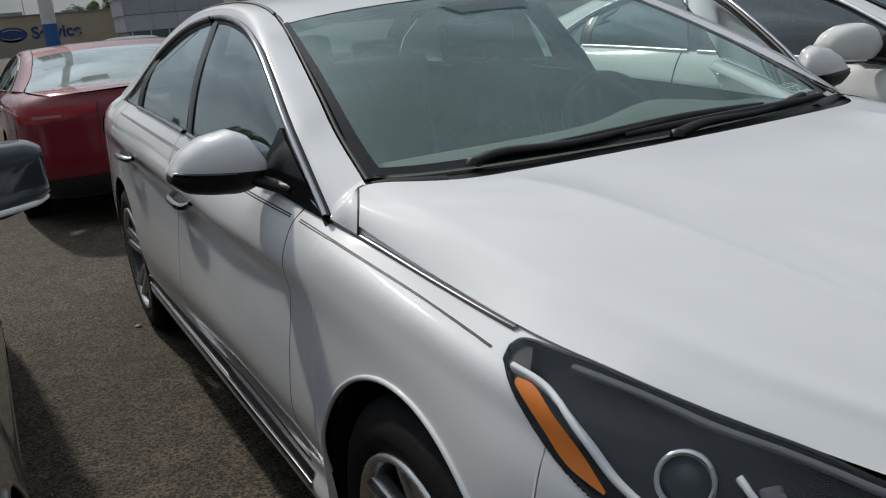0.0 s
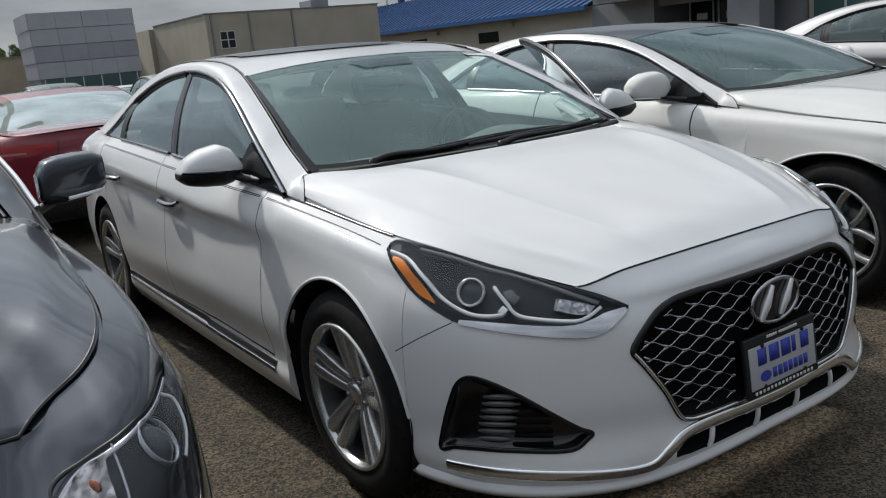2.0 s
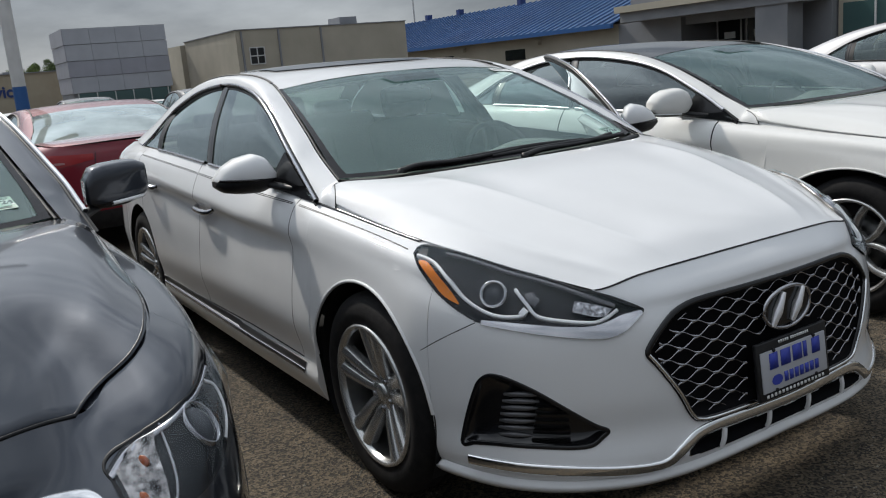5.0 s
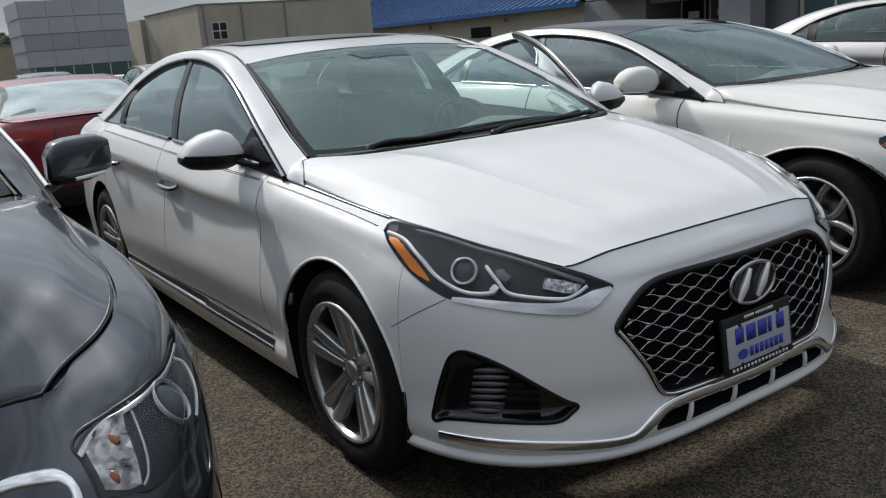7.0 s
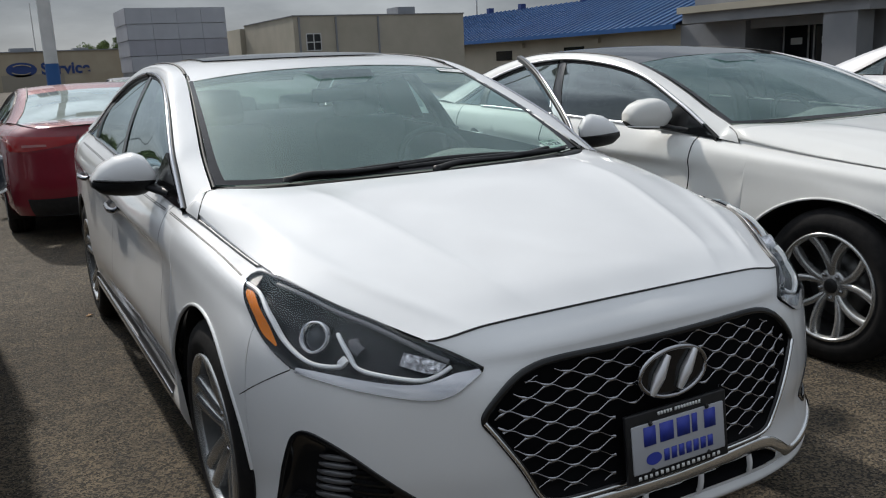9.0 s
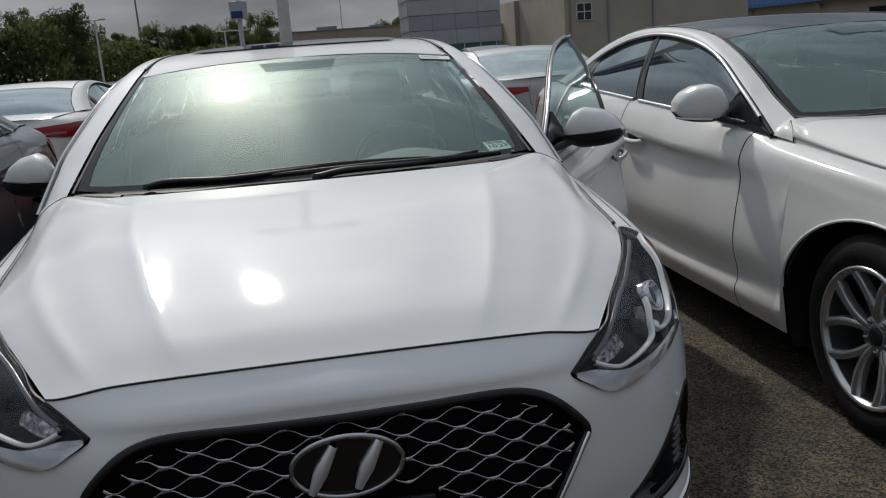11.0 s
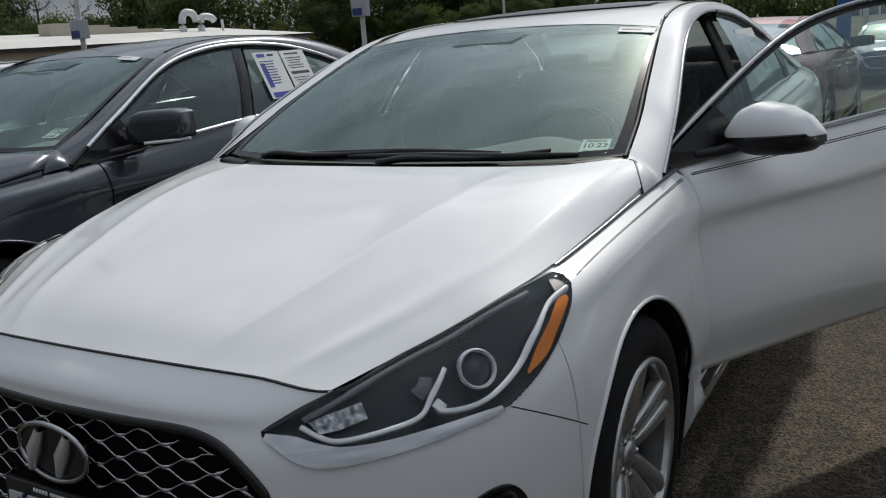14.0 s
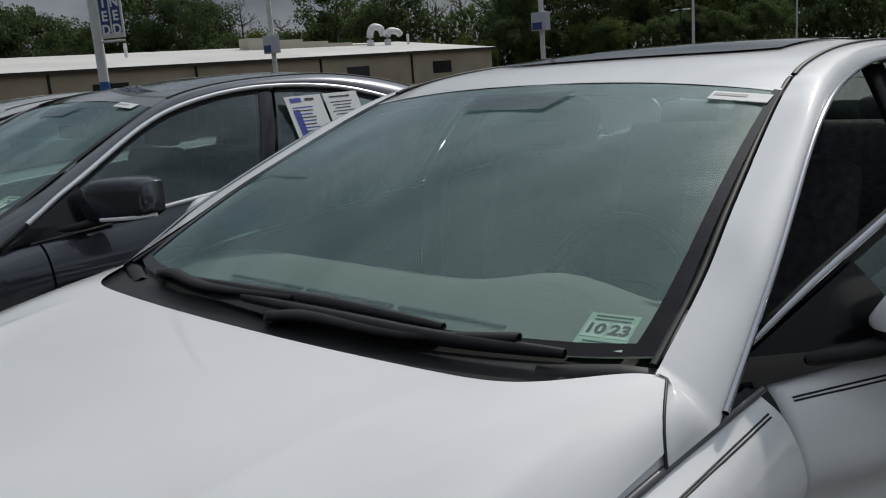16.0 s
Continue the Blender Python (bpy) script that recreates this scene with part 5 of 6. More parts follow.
suv = build_car("suv", pose(5.6, 24.5, -.45, 0, 0, 180), BLACKPAINT, "black sport utility vehicle with dark windows", "car", mirror="dark", lamp="short", grille="bar", warp=warp_suv, glass_mat=DARKGLASS)[0]
copy_thing(suv, pose(2.95, 23.6, -.45))
copy_thing(s5, pose(-11.2, 21, -.45, 0, 0, 10))
copy_thing(s5, pose(-13.8, 21.3, -.45, 0, 0, 10))
blue = build_car("sedan", pose(.3, 20.5, -.45), BLUEPAINT, "dark blue sedan far across the lot", "car", mirror="dark", lamp="short", grille="bar")[0]
copy_thing(blue, pose(23.5, 19.6, -.45, 0, 0, 115))
copy_thing(blue, pose(26.5, 21.6, -.45, 0, 0, 115))
wf = build_car("sedan", pose(2.2, 34, -.45), WARMWHITE, "white sedan far across the lot", "car", mirror="dark", lamp="short", grille="bar")[0]
for x, y, r in ((7.5, 33, 0), (-5.5, 30, 20), (-14, 28, 10), (-24, 12, 90), (-20, 3.5, 90)):
    copy_thing(wf, pose(x, y, dip(x, y), 0, 0, r))


# ---- window sheets, stickers ----
def sheet(name, m, w, h, label, bars, parent=None):
    ob = part(name, box_bm((w, .002, h), m), PAPER, parent, "", False)
    for x, z, bw, bh, mt in bars:
        part("print_bar", box_bm((bw, .001, bh), m @ Matrix.Translation((x, -.0016, z))), mt, ob, "", False)
    return ob


def on_pane(root_x, y, z, side, lean, yaw=0):
    return Matrix.Translation((root_x, y, z)) @ Matrix.Rotation(radians(90 * side + yaw), 4, "Z") @ Matrix.Rotation(radians(lean), 4, "X")


TEXTBARS = [(-.045, .115, .06, .02, BLUEINK), (.03, .115, .05, .012, DARKINK)] + [(-.02, .08 - .016 * k, .11 - .012 * (k % 3), .005, DARKINK if k % 2 else BLUEINK) for k in range(9)] + [(-.06, .0, .035, .14, BLUEINK), (0, -.115, .16, .03, BLUEINK)]
TEXTBARS2 = [(-.01, .115, .12, .008, DARKINK), (0, .0, .15, .016, DARKINK)] + [(-.01, .09 - .015 * k, .13 - .02 * (k % 3), .004, DARKINK) for k in range(5)] + [(-.01, -.03 - .015 * k, .13 - .02 * (k % 3), .004, DARKINK) for k in range(5)]
for y, bars, nm in ((1.79, TEXTBARS, "window_sheet"), (2.005, TEXTBARS2, "window_sheet")):
    ob = sheet(nm, Matrix.Translation((-1.655, y, 1.215)) @ Matrix.Rotation(radians(90), 4, "Z") @ Matrix.Rotation(radians(-25), 4, "X"), .20, .27, "", bars)
    tagged(ob, "white printed sales sheet on the grey sedan rear window", "paper", "printed window sheets")
ob = sheet("window_sheet", Matrix.Translation((.755, 2.10, 1.17)) @ Matrix.Rotation(radians(90), 4, "Z") @ Matrix.Rotation(radians(-25), 4, "X"), .36, .24, "", [(-.09, .0, .14, .16, bsdf("grey_print", (.45, .46, .48), .7)), (.09, -.03, .08, .09, DARKINK), (.09, .06, .13, .02, DARKINK)])
tagged(ob, "white printed sales sheet on the white sedan rear window", "paper", "printed window sheets")
SLOPE = Matrix.Rotation(radians(-71), 4, "X")


def inspection(name, x, y, z, left, right, label, yaw=0, size=1.0):
    m = Matrix.Translation((x, y, z)) @ Matrix.Rotation(radians(yaw), 4, "Z") @ SLOPE @ Matrix.Diagonal((size, 1, size, 1))
    ob = part(name, box_bm((.082, .001, .088), m), STICKER, None, "", False)
    for dx, wd in ((-.0195, left), (.0205, right)):
        part("digit_panel", box_bm((.034, .0012, .038), m @ Matrix.Translation((dx, -.0006, .002))), PAPER, ob, "", False)
        part("digits", text_bm(wd, .034, .0003, m @ Matrix.Translation((dx, -.0016, .002)) @ Matrix.Rotation(radians(90), 4, "X"), .035), DARKINK, ob, "", False)
    for k in range(2):
        part("print_bar", box_bm((.06, .001, .0025), m @ Matrix.Translation((0, -.001, .036 - .009 * k))), DARKINK, ob, "", False)
        part("print_bar", box_bm((.055, .001, .0025), m @ Matrix.Translation((0, -.001, -.028 - .008 * k))), DARKINK, ob, "", False)
    return tagged(ob, label, "sticker", "windshield stickers")


inspection("inspection_sticker", .634, .466, 1.010, "10", "23", "green white inspection sticker inside the white sedan windshield", 8)
inspection("inspection_sticker", -1.82, .53, 1.068, "7", "24", "green white inspection sticker inside the grey sedan windshield", 8)
for x, y, z, yw in ((.548, 1.170, 1.3165, 4), (-1.965, 1.134, 1.362, 4)):
    ob = sheet("stock_label", Matrix.Translation((x, y - .030, z - .004)) @ Matrix.Rotation(radians(yw), 4, "Z") @ Matrix.Rotation(radians(6), 4, "Y") @ Matrix.Rotation(radians(-72), 4, "X"), .125, .042, "", [(-.02, .004, .07, .012, bsdf("pale_print", (.5, .5, .5), .7))])
    tagged(ob, "small white stock label at the top of a windshield", "label", "stock labels")


# ---- buildings ----
STUCCO = varied(bsdf("tan_stucco", (.40, .34, .25), .9), (.36, .30, .22), (.44, .385, .29), .35, 8, .3, 30)
PALE = varied(bsdf("pale_stucco", (.46, .42, .34), .9), (.40, .37, .30), (.50, .46, .38), .3, 8, .3, 30)
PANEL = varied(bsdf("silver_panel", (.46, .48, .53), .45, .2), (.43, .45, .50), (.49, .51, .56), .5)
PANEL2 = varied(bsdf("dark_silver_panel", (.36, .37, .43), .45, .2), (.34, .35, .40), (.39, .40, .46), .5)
BLUEROOF = varied(bsdf("blue_metal_roof", (.02, .085, .22), .35, .2), (.018, .07, .19), (.026, .10, .26), .4)
WHITEROOF = varied(bsdf("white_membrane_roof", (.62, .61, .58), .8), (.55, .54, .51), (.66, .65, .62), .2)
CONCRETE = varied(bsdf("grey_fascia", (.24, .25, .27), .7), (.21, .22, .24), (.28, .29, .31), .4)
DARKWIN = bsdf("dark_window", (.015, .018, .022), .08)
TEALWIN = bsdf("green_window", (.07, .13, .13), .08)
SIGNBLUE = bsdf("sign_blue", (.02, .05, .19), .4)
POLEWHITE = varied(bsdf("pole_white", (.62, .63, .63), .5), (.55, .56, .56), (.66, .67, .67), 3)
POLEBLUE = bsdf("pole_blue", (.02, .10, .30), .4)


def block(name, x0, x1, y0, y1, z0, z1, m, parent, label=""):
    return part(name, box_bm((x1 - x0, y1 - y0, z1 - z0), Matrix.Translation(((x0 + x1) / 2, (y0 + y1) / 2, (z0 + z1) / 2))), m, parent, label, False)


def turned_text(words, size, x, y, z):
    return text_bm(words, size, .03, Matrix.Translation((x, y, z)) @ Matrix.Rotation(radians(90), 4, "X"))


svc = thing("service_building", pose(2.0, 125, 0), "tan stucco service building with blue lettering", "building")
block("wall", -3.6, 17.0, 0, 14, 0, 5.0, STUCCO, svc)
block("parapet_cap", -3.75, 17.0, -.15, 14, 5.0, 5.12, CONCRETE, svc)
block("roof_unit", 2.0, 5.0, 5, 8, 5.1, 5.7, CONCRETE, svc)
block("roof_unit", 10.0, 12.0, 5, 8, 5.1, 5.5, CONCRETE, svc)
block("garage_door", .4, 8.0, -.06, .1, 0, 2.1, bsdf("garage_shutter", (.3, .27, .22), .6), svc, "tan roller shutter door")
part("lettering", turned_text("Service", 2.1, 8.3, -.05, 2.72), SIGNBLUE, svc, "blue lettering", False)
bm = bmesh.new()
bmesh.ops.create_circle(bm, cap_ends=True, segments=40, radius=1, matrix=Matrix.Translation((2.9, -.06, 2.75)) @ Matrix.Rotation(radians(90), 4, "X") @ Matrix.Diagonal((1.85, .95, 1, 1)))
part("oval_mark", bm, SIGNBLUE, svc, "plain blue oval mark", False)
bm = tube([(2.9 + 1.35 * math.cos(a), -.10, 2.75 + .62 * math.sin(a)) for a in np.linspace(.5, 2.4, 14)], .07, 6)
tube([(2.9 + 1.35 * math.cos(a), -.10, 2.75 + .62 * math.sin(a)) for a in np.linspace(3.6, 5.6, 14)], .07, 6, bm)
part("oval_stroke", bm, STUCCO, svc)

TOWER_K, TOWER_Z = .507, .55
TOWER_0 = -TOWER_Z / TOWER_K
tow = thing("panel_tower", pose(7.95, 55.6, TOWER_Z), "silver grey panelled showroom tower over glass", "building")
for k in range(4):
    z0 = 1.98 + 1.95 * k
    e = .18 * (k - 1.5)
    pieces = 4
    for i in range(pieces):
        w_ = 12.3 / pieces
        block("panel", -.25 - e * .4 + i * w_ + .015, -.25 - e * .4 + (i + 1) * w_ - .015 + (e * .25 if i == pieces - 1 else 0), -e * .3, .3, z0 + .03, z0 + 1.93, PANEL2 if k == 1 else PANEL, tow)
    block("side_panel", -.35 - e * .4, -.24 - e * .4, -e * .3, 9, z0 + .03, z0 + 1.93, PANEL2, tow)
block("core", -.1, 11.8, .3, 9, TOWER_0, 9.7, CONCRETE, tow)
block("glass_front", .3, 11.6, .1, .35, TOWER_0, 1.95, TEALWIN, tow)
for i in range(6):
    block("mullion", .3 + 2.2 * i, .42 + 2.2 * i, .0, .12, TOWER_0, 1.95, POLEWHITE, tow)
tow.scale = (TOWER_K, TOWER_K, TOWER_K)

TAN_K, TAN_Z = .6, .54
TAN_0 = -TAN_Z / TAN_K
tan = thing("tan_building", pose(16.75, 50.05, TAN_Z), "pale two storey stucco building with a small window", "building")
block("wall", 0, 20.3, 0, 18, TAN_0, 6.6, PALE, tan)
block("wall", -.6, 3, 18, 40, TAN_0, 6.3, PALE, tan)
block("low_wall", -3.2, 0, 24, 26, TAN_0, 3.9, STUCCO, tan)
block("parapet_cap", -.1, 20.4, -.1, 18, 6.6, 6.7, CONCRETE, tan)
win = block("window", 1.3, 2.9, -.06, .05, 3.1, 4.8, DARKWIN, tan, "dark window with white bars")
for x in (1.3, 2.1, 2.9):
    block("window_bar", x - .05, x + .05, -.12, -.06, 3.1, 4.8, POLEWHITE, win)
for z in (3.1, 3.95, 4.8):
    block("window_bar", 1.3, 2.9, -.125, -.065, z - .05, z + .05, POLEWHITE, win)
for x in (.5, 4.6, 9.5):
    block("downpipe", x, x + .18, -.16, 0, TAN_0, 6.5, CONCRETE, tan)
block("roof_unit", 14, 16.2, 4, 7, 6.6, 7.7, CONCRETE, tan)
tan.scale = (TAN_K, TAN_K, TAN_K)

blu = thing("showroom_building", pose(40, 41, 0), "long showroom with ribbed blue metal roof", "building")
block("wall", 0, 16, -.2, 50, 0, 3.0, PALE, blu)
rib = bmesh.new()
E0, R0, ZE, ZR = -.8, 8.0, 3.0, 6.1
grid_bm([[(E0, -.5, ZE), (E0, 52, ZE)], [(R0, -.5, ZR), (R0, 43, ZR)], [(16.8, -.5, ZE), (16.8, 52, ZE)]], rib)
rib.faces.new([rib.verts.new(p) for p in ((E0, 52, ZE), (R0, 43, ZR), (16.8, 52, ZE))])
roof = part("roof", rib, BLUEROOF, blu, "blue standing seam metal roof", False)
for k in range(64):
    y = -.4 + .8 * k
    xr = R0 if y < 43 else R0 - (y - 43) / 9 * (R0 - E0)
    zr = ZE + (ZR - ZE) * (xr - E0) / (R0 - E0)
    part("roof_seam", tube([(E0, y, ZE + .04), (xr, y, zr + .04)], .055, 4), BLUEROOF, roof, "", False)
block("gutter", -1.0, -.75, -.5, 52, 2.75, 3.05, POLEBLUE, blu)
for y in (8, 18, 28, 38):
    block("wall_lamp", -.3, 0, y, y + .5, 2.2, 2.5, PALE, blu)
    block("window", -.06, .05, y + 2, y + 4.5, 1.2, 2.0, DARKWIN, blu)
for y in (20, 30, 36):
    block("roof_vent", 7.7, 8.3, y, y + .5, 6.0, 6.6, SIGNBLUE, blu)

ent = thing("showroom_entrance", pose(40, 26, 0), "grey showroom entrance canopy over dark doors", "building")
block("canopy", -2.0, 1.0, -.2, 12.6, 2.95, 3.55, CONCRETE, ent)
block("canopy_edge", -2.3, 1.0, -.4, 12.8, 3.55, 3.95, PALE, ent)
block("upper_wall", 1.0, 14, -.2, 14.6, 2.95, 5.4, CONCRETE, ent)
block("column", -1.9, -.6, .5, 2.5, 0, 2.95, CONCRETE, ent)
block("side_wall", -.2, 3.3, 9.2, 14.6, 0, 2.95, CONCRETE, ent)
block("side_wall", .6, 3.3, -.4, 2.4, 0, 2.95, CONCRETE, ent)
block("lintel", .2, .6, 2.4, 9.2, 2.45, 2.95, CONCRETE, ent)
block("back_wall", 3, 3.3, 2.4, 9.2, 0, 2.95, bsdf("dark_recess", (.06, .06, .07), .6), ent)
for y in (2.6, 4.9, 7.1):
    d = block("door", 2.86, 2.98, y, y + 1.9, 0, 2.5, DARKWIN, ent)
    for yy in (y, y + 1.8):
        block("door_frame", 2.80, 2.86, yy, yy + .1, 0, 2.5, POLEWHITE, d)
    block("door_sign", 2.80, 2.85, y + .5, y + 1.3, 1.4, 1.8, PAPER, d)
rgt = thing("side_building", pose(41, 2, 0), "pale stucco wing with green glass windows", "building")
block("wall", 0, 15, -14, 23.5, 0, 5.2, PALE, rgt)
for y in (7.3, 11.4, 15.5, 19.6):
    w_ = block("window", -.06, .04, y, y + 3.6, .7, 2.7, TEALWIN, rgt, "green tinted showroom window")
    block("window_frame", -.12, -.06, y - .1, y, .6, 2.8, POLEWHITE, w_)
    block("window_bar", -.12, -.06, y + 1.75, y + 1.85, .7, 2.7, POLEWHITE, w_)
block("fascia", -.2, 15, -14, 23.6, 5.2, 5.5, CONCRETE, rgt)

flat = thing("flat_building", pose(-56, 0, 0), "long low tan building with white flat roof", "building")
block("wall", -34, 0, -30, 70, 0, 2.75, STUCCO, flat)
block("fascia", -34, .3, -30.3, 70.3, 2.7, 2.95, bsdf("dark_fascia", (.05, .045, .04), .7), flat)
bm = grid_bm([[(.4, -30.4, 2.95), (.4, 70.4, 2.95)], [(-14, -30.4, 4.5), (-14, 70.4, 4.5)], [(-34, -30.4, 3.2), (-34, 70.4, 3.2)]])
part("roof", bm, WHITEROOF, flat, "white membrane roof", False)
for y in (6, 17, 27, 38, 50, 61):
    block("window", -.04, .06, y, y + 2.6, .8, 1.9, DARKWIN, flat)
    block("downpipe", 0, .14, y - 3, y - 2.86, 0, 2.7, BLACK, flat)
for k in range(6):
    block("parapet_step", -12, -10.5, 47.5 + 3.2 * k, 50.7 + 3.2 * k, 3.4, 5.2 - .24 * k, PALE, flat)
for y in (61.5, 64.0):
    part("vent_duct", tube(spline([(-9, y, 3.5), (-9, y, 5.0), (-9, y + .5, 5.8 - (.4 if y > 63 else 0)), (-9, y + 1.5, 5.7 - (.4 if y > 63 else 0)), (-9, y + 1.9, 5.0)], 20), .36, 12), POLEWHITE, flat, "silver gooseneck roof vent")
for y in (5, 20, 34, 66):
    part("roof_pipe", tube([(-8, y, 3.9), (-8, y, 5.0)], .14, 8), POLEWHITE, flat)


# ---- poles and lamps ----
def sign_pole(x, y, toward, label, box=True, letters=("CERTIFIED", "OWNED"), z0=2.7, r=.11):
    t = thing("sign_pole", pose(x, y, 0, 0, 0, toward), label, "sign pole", "sign poles on the lot")
    part("pole", tube([(0, 0, 0), (0, 0, 9.5)], r, 16), POLEWHITE, t)
    part("pole_base", tube([(0, 0, 0), (0, 0, 1.62)], r * 1.03, 16), POLEBLUE, t, "blue painted lower pole")
    for z in (z0 - .06, z0 + 3.0):
        part("bracket", tube([(0, 0, z), (.72, 0, z)], .025, 8), POLEWHITE, t)
    p = part("banner", box_bm((.62, .03, 2.9), Matrix.Translation((.43, 0, z0 + 1.46))), POLEWHITE, t, "white banner with blue stacked letters", False)
    for k, word in enumerate(letters):
        part("banner_stripe", box_bm((.24, .034, 2.7), Matrix.Translation((.28 + .29 * k, 0, z0 + 1.46))), SIGNBLUE, p, "", False)
        for i, ch in enumerate(word):
            part("letter", text_bm(ch, .30, .004, Matrix.Translation((.28 + .29 * k, -.022, z0 + .12 + .295 * (len(word) - 1 - i) + .06)) @ Matrix.Rotation(radians(90), 4, "X")), PAPER, p, "", False)
    return t


pa = sign_pole(-.09, 14.1, 180, "white sign pole with blue base and banner", z0=3.3)
part("lamp_arm", tube([(-.9, 0, 9.4), (.9, 0, 9.4)], .05, 8), POLEWHITE, pa)
for sgn in (-1, 1):
    part("lamp_head", box_bm((.70, .42, .16), Matrix.Translation((sgn * .8, 0, 9.42)), .03), CONCRETE, pa, "grey flat lamp head")
sign_pole(-17.6, 8.8, 25, "white sign pole with blue base and banner beside the lane", z0=2.55)


def box_pole(x, y, h, z, label="white lamp pole with a small box sign"):
    t = thing("box_sign_pole", pose(x, y, 0), label, "sign pole", "poles with box signs")
    part("pole", tube([(0, 0, 0), (0, 0, h)], .16, 12), POLEWHITE, t)
    b = part("box_sign", box_bm((1.15, .5, 1.15), Matrix.Translation((0, -.1, z)), .02), PANEL, t, "white box sign", False)
    part("box_print", box_bm((.75, .02, .45), Matrix.Translation((-.12, -.36, z - .28))), SIGNBLUE, b, "", False)


box_pole(-3.2, 58, 13, 4.75)
box_pole(-32.2, 46, 11, 3.75)
box_pole(-45.5, 34.5, 11, 3.6)


def lamp_post(x, y, h, m, label):
    t = thing("lot_lamp", pose(x, y, 0), label, "lamp post", "lamp posts across the lot")
    part("post", tube([(0, 0, 0), (0, 0, h)], [.13, .09], 10), m, t)
    part("cross_arm", tube([(-.8, 0, h), (.8, 0, h)], .06, 8), m, t)
    for s in (-1, 1):
        part("lamp_head", box_bm((.75, .45, .18), Matrix.Translation((s * .75, 0, h + .05)), .03), POLEWHITE, t)


for x, y, h in ((-31.6, 66, 7.6), (-38.5, 107, 7.2), (-35.5, 120, 6.0), (-20, 95, 6.8), (-8.5, 118, 5.6), (-6.5, 119, 5.6)):
    lamp_post(x, y, h, POLEWHITE, "tall white twin headed lot lamp")
for x, y, h in ((-46, 92, 5.6), (-42, 118, 4.5)):
    lamp_post(x, y, h, BLACK, "dark twin headed lot lamp")
mast = thing("radio_mast", pose(-28, 172, 0), "thin lattice radio mast behind the trees", "mast")
part("mast_tube", tube([(0, 0, 0), (0, 0, 22)], [.3, .06], 6), CONCRETE, mast)
for x, y in ((12.5, 210), (60, 100)):
    t = thing("flag_mast", pose(x, y, 0), "thin bare mast above the roofs", "mast")
    part("mast_tube", tube([(0, 0, 0), (0, 0, 18)], [.16, .08], 6), POLEWHITE, t)


# ---- trees ----
def leaf_material(name, c0, c1):
    m = bsdf(name, c0, .85, 0, 0, .08)
    n, l = m.node_tree.nodes, m.node_tree.links
    g, r = n.new("ShaderNodeNewGeometry"), n.new("ShaderNodeValToRGB")
    r.color_ramp.elements[0].color, r.color_ramp.elements[1].color = (*c0, 1), (*c1, 1)
    l.new(g.outputs["Random Per Island"], r.inputs["Fac"])
    l.new(r.outputs[0], n["Principled BSDF"].inputs["Base Color"])
    tl, mx = n.new("ShaderNodeBsdfTranslucent"), n.new("ShaderNodeMixShader")
    mx.inputs[0].default_value = .55
    l.new(r.outputs[0], tl.inputs[0])
    l.new(n["Principled BSDF"].outputs[0], mx.inputs[1])
    l.new(tl.outputs[0], mx.inputs[2])
    l.new(mx.outputs[0], n["Material Output"].inputs["Surface"])
    return m


LEAF = [leaf_material("leaves_dark", (.052, .074, .034), (.105, .145, .064)), leaf_material("leaves_mid", (.06, .086, .036), (.125, .17, .066)), leaf_material("leaves_bright", (.075, .10, .028), (.16, .19, .055))]
BARK = varied(bsdf("bark", (.09, .075, .06), .9), (.06, .05, .04), (.12, .10, .08), 3)


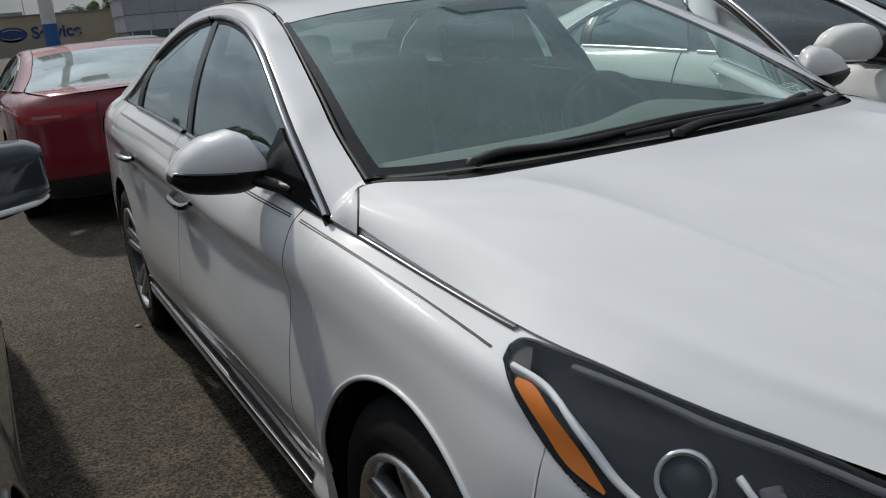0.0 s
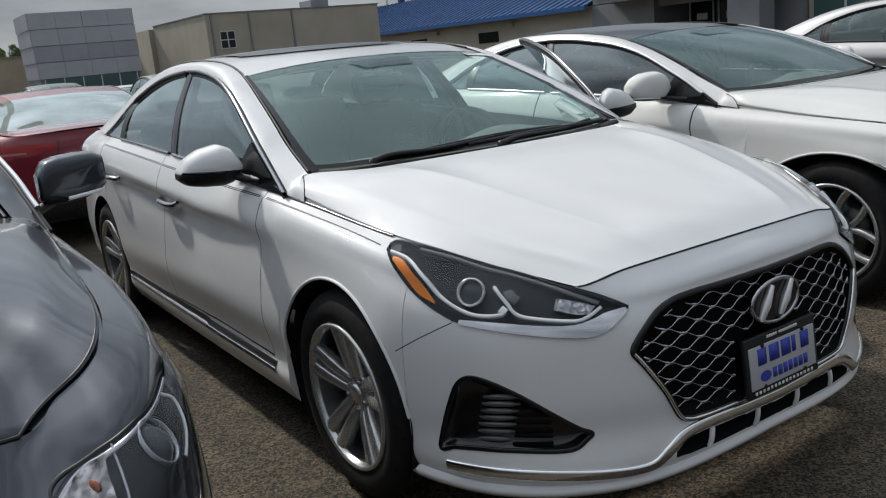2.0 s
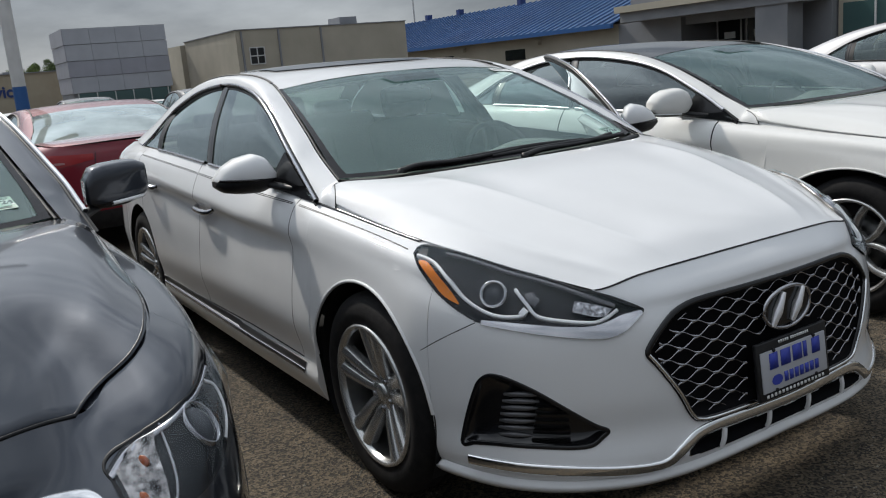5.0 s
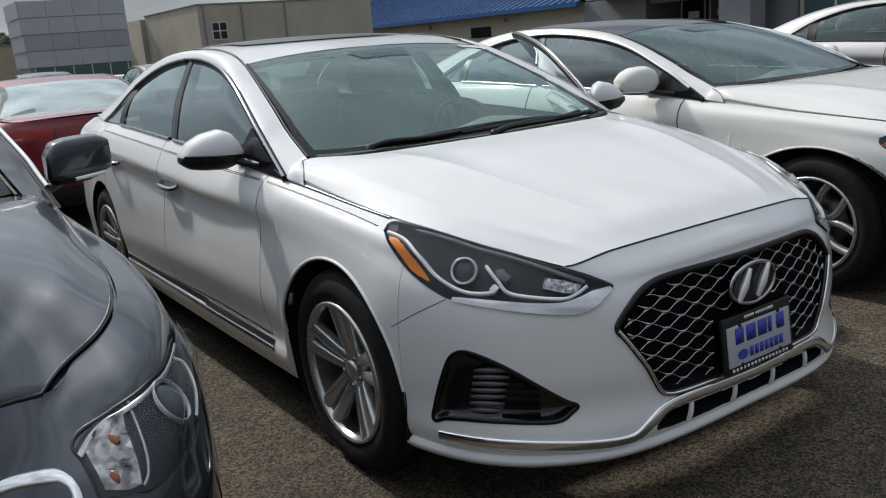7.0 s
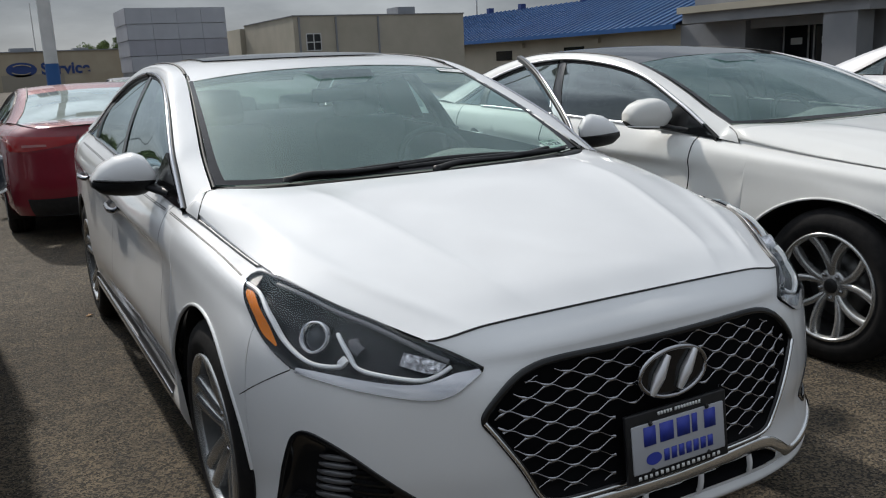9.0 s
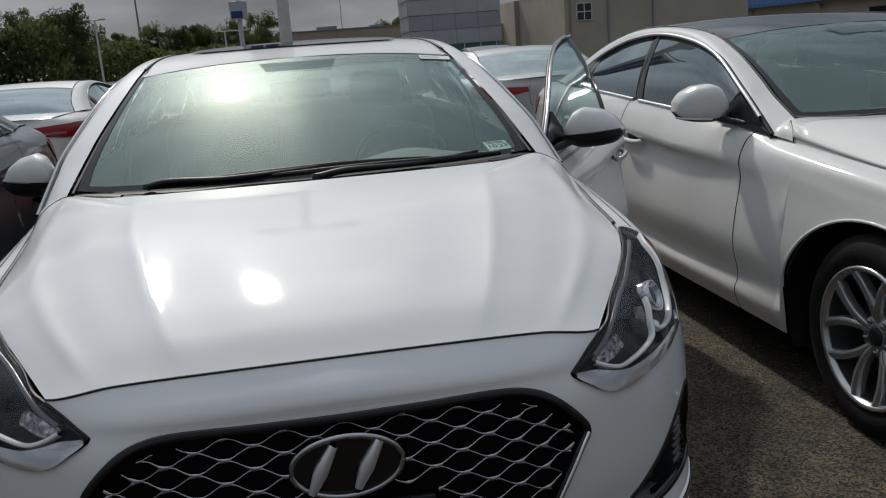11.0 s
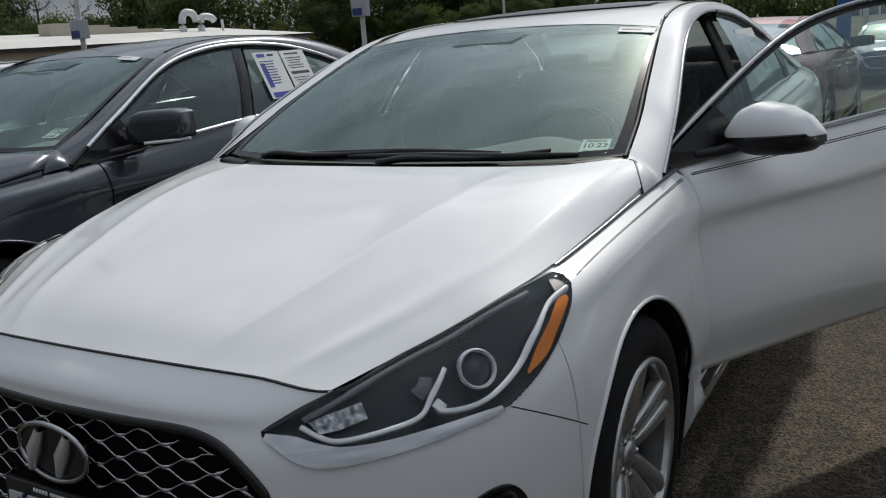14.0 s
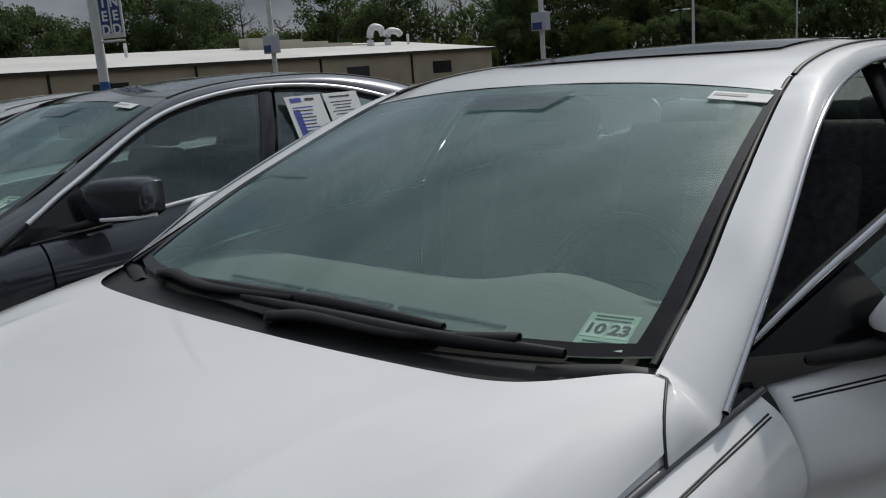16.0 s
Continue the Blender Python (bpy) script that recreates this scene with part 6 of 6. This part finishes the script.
def tree(seed, h, spread, leafy, mat):
    r = random.Random(seed)
    t = thing("tree", pose(0, 400 + seed * 20, 0), "leafy green tree at the lot edge" if leafy else "bare grey tree at the lot edge", "tree", "trees along the lot edge")
    bm = bmesh.new()
    tube([(0, 0, 0), (.1, 0, h * .3), (r.uniform(-.3, .3), 0, h * .62), (r.uniform(-.5, .5), 0, h * .95)], [.24, .19, .11, .03], 7, bm)
    ends = []
    for i in range(16 if leafy else 26):
        z = h * r.uniform(.25, .85)
        a, ln = r.uniform(0, 6.28), spread * r.uniform(.4, 1.0) * (1.15 - z / h * .6)
        e = (ln * math.cos(a), ln * math.sin(a), z + ln * r.uniform(.35, .9))
        tube([(0, 0, z), (e[0] * .5, e[1] * .5, z + (e[2] - z) * .4), e], [.07, .045, .012], 5, bm)
        ends.append(e)
        if not leafy:
            for _ in range(3):
                d = [r.uniform(-.8, .8) for _ in range(2)]
                tube([(e[0] * .6, e[1] * .6, z + (e[2] - z) * .55), (e[0] * .8 + d[0], e[1] * .8 + d[1], e[2] + r.uniform(.2, 1.0))], [.03, .01], 4, bm)
    part("trunk", bm, BARK, t)
    vs, fs = [], []
    count = 7000 if leafy else 220
    blobs = [(e[0], e[1], min(e[2], h), r.uniform(.7, 1.5)) for e in ends] + [(r.gauss(0, spread * .35), r.gauss(0, spread * .35), h * r.uniform(.3, .95), r.uniform(.8, 1.7)) for _ in range(12 if leafy else 2)]
    for _ in range(count):
        x, y, z, br = r.choice(blobs)
        d = Vector((r.gauss(0, 1), r.gauss(0, 1), r.gauss(0, .8)))
        d = d.normalized() * br * r.random() ** .4
        c = Vector((x, y, z)) + d
        if c.z < .4:
            continue
        s = r.uniform(.09, .20)
        q = Euler((r.uniform(0, 6), r.uniform(0, 6), r.uniform(0, 6))).to_matrix()
        k = len(vs)
        for p in ((-1, 0, 0), (0, -.55, .1), (1, 0, 0), (0, .55, -.1)):
            vs.append(c + q @ (Vector(p) * s))
        fs.append((k, k + 1, k + 2, k + 3))
    me = bpy.data.meshes.new("crown")
    me.from_pydata([tuple(v) for v in vs], [], fs)
    me.materials.append(mat)
    cr_ = new("crown", me)
    cr_.parent = t
    return t


KINDS = [tree(1, 10.5, 3.6, True, LEAF[0]), tree(2, 12.5, 3.9, True, LEAF[0]), tree(3, 9.0, 3.4, True, LEAF[1]), tree(4, 11.5, 4.2, True, LEAF[1]), tree(5, 7.0, 3.2, True, LEAF[2]), tree(6, 12.5, 3.0, False, LEAF[1]), tree(7, 10.5, 2.6, False, LEAF[0])]
rt = random.Random(11)
spots = []
for i in range(74):
    az = -82 + i * 1.02 + rt.uniform(-.5, .5)
    d = rt.uniform(118, 138)
    if az > -13:
        k, sc = rt.choice((0, 2, 4)), rt.uniform(.35, .55)
        d += 25
    elif az > -22:
        k, sc = rt.choice((0, 1, 2)), rt.uniform(.65, .85)
    elif -45 < az < -38 or -56 < az < -50:
        k, sc = rt.choice((5, 6, 5, 6, 4)), rt.uniform(.75, 1.0)
    else:
        k, sc = rt.choice((0, 1, 2, 3, 3, 1, 4)), rt.uniform(.8, 1.12)
    spots.append((az, d, k, sc * 1.22))
for i in range(52):
    spots.append((-82 + i * 1.2 + rt.uniform(-.5, .5), rt.uniform(108, 118), rt.choice((2, 4, 2, 0)), rt.uniform(.5, .72)))
for i in range(24):
    spots.append((-15 + i * .62 + rt.uniform(-.3, .3), rt.uniform(150, 168), rt.choice((0, 2, 3, 2, 6)), rt.uniform(.62, .92)))
spots += [(6.6, 150, 2, .75), (8.3, 150, 0, .72)]
first = {}
for az, d, k, sc in spots:
    m = Matrix.Translation((d * math.sin(radians(az)), d * math.cos(radians(az)), 0)) @ Matrix.Rotation(rt.uniform(0, 6.28), 4, "Z")
    if k not in first:
        first[k] = KINDS[k]
        KINDS[k].scale = (1, 1, 1)
        KINDS[k].matrix_world = m
    else:
        t = copy_thing(KINDS[k], m)
        t.scale = (sc * 1.08, sc * 1.08, sc)
vs, fs = [], []
for i in range(26000):
    deg = rt.uniform(-84, -1)
    az, d = radians(deg), rt.uniform(119, 124) if deg < -14 else rt.uniform(140, 146)
    c = Vector((d * math.sin(az), d * math.cos(az), rt.random() ** 1.2 * (7.6 + 1.4 * math.sin(az * 23) + 1.0 * math.sin(az * 61)) * (1 if deg < -14 else .62)))
    q = Euler((rt.uniform(0, 6), rt.uniform(0, 6), rt.uniform(0, 6))).to_matrix()
    k, s = len(vs), rt.uniform(.25, .55)
    vs += [tuple(c + q @ (Vector(p) * s)) for p in ((-1, 0, 0), (0, -.6, .1), (1, 0, 0), (0, .6, -.1))]
    fs.append((k, k + 1, k + 2, k + 3))
me = bpy.data.meshes.new("undergrowth")
me.from_pydata(vs, [], fs)
me.materials.append(LEAF[1])
tagged(new("undergrowth", me), "dense dark green undergrowth below the trees", "undergrowth", kind="stuff")
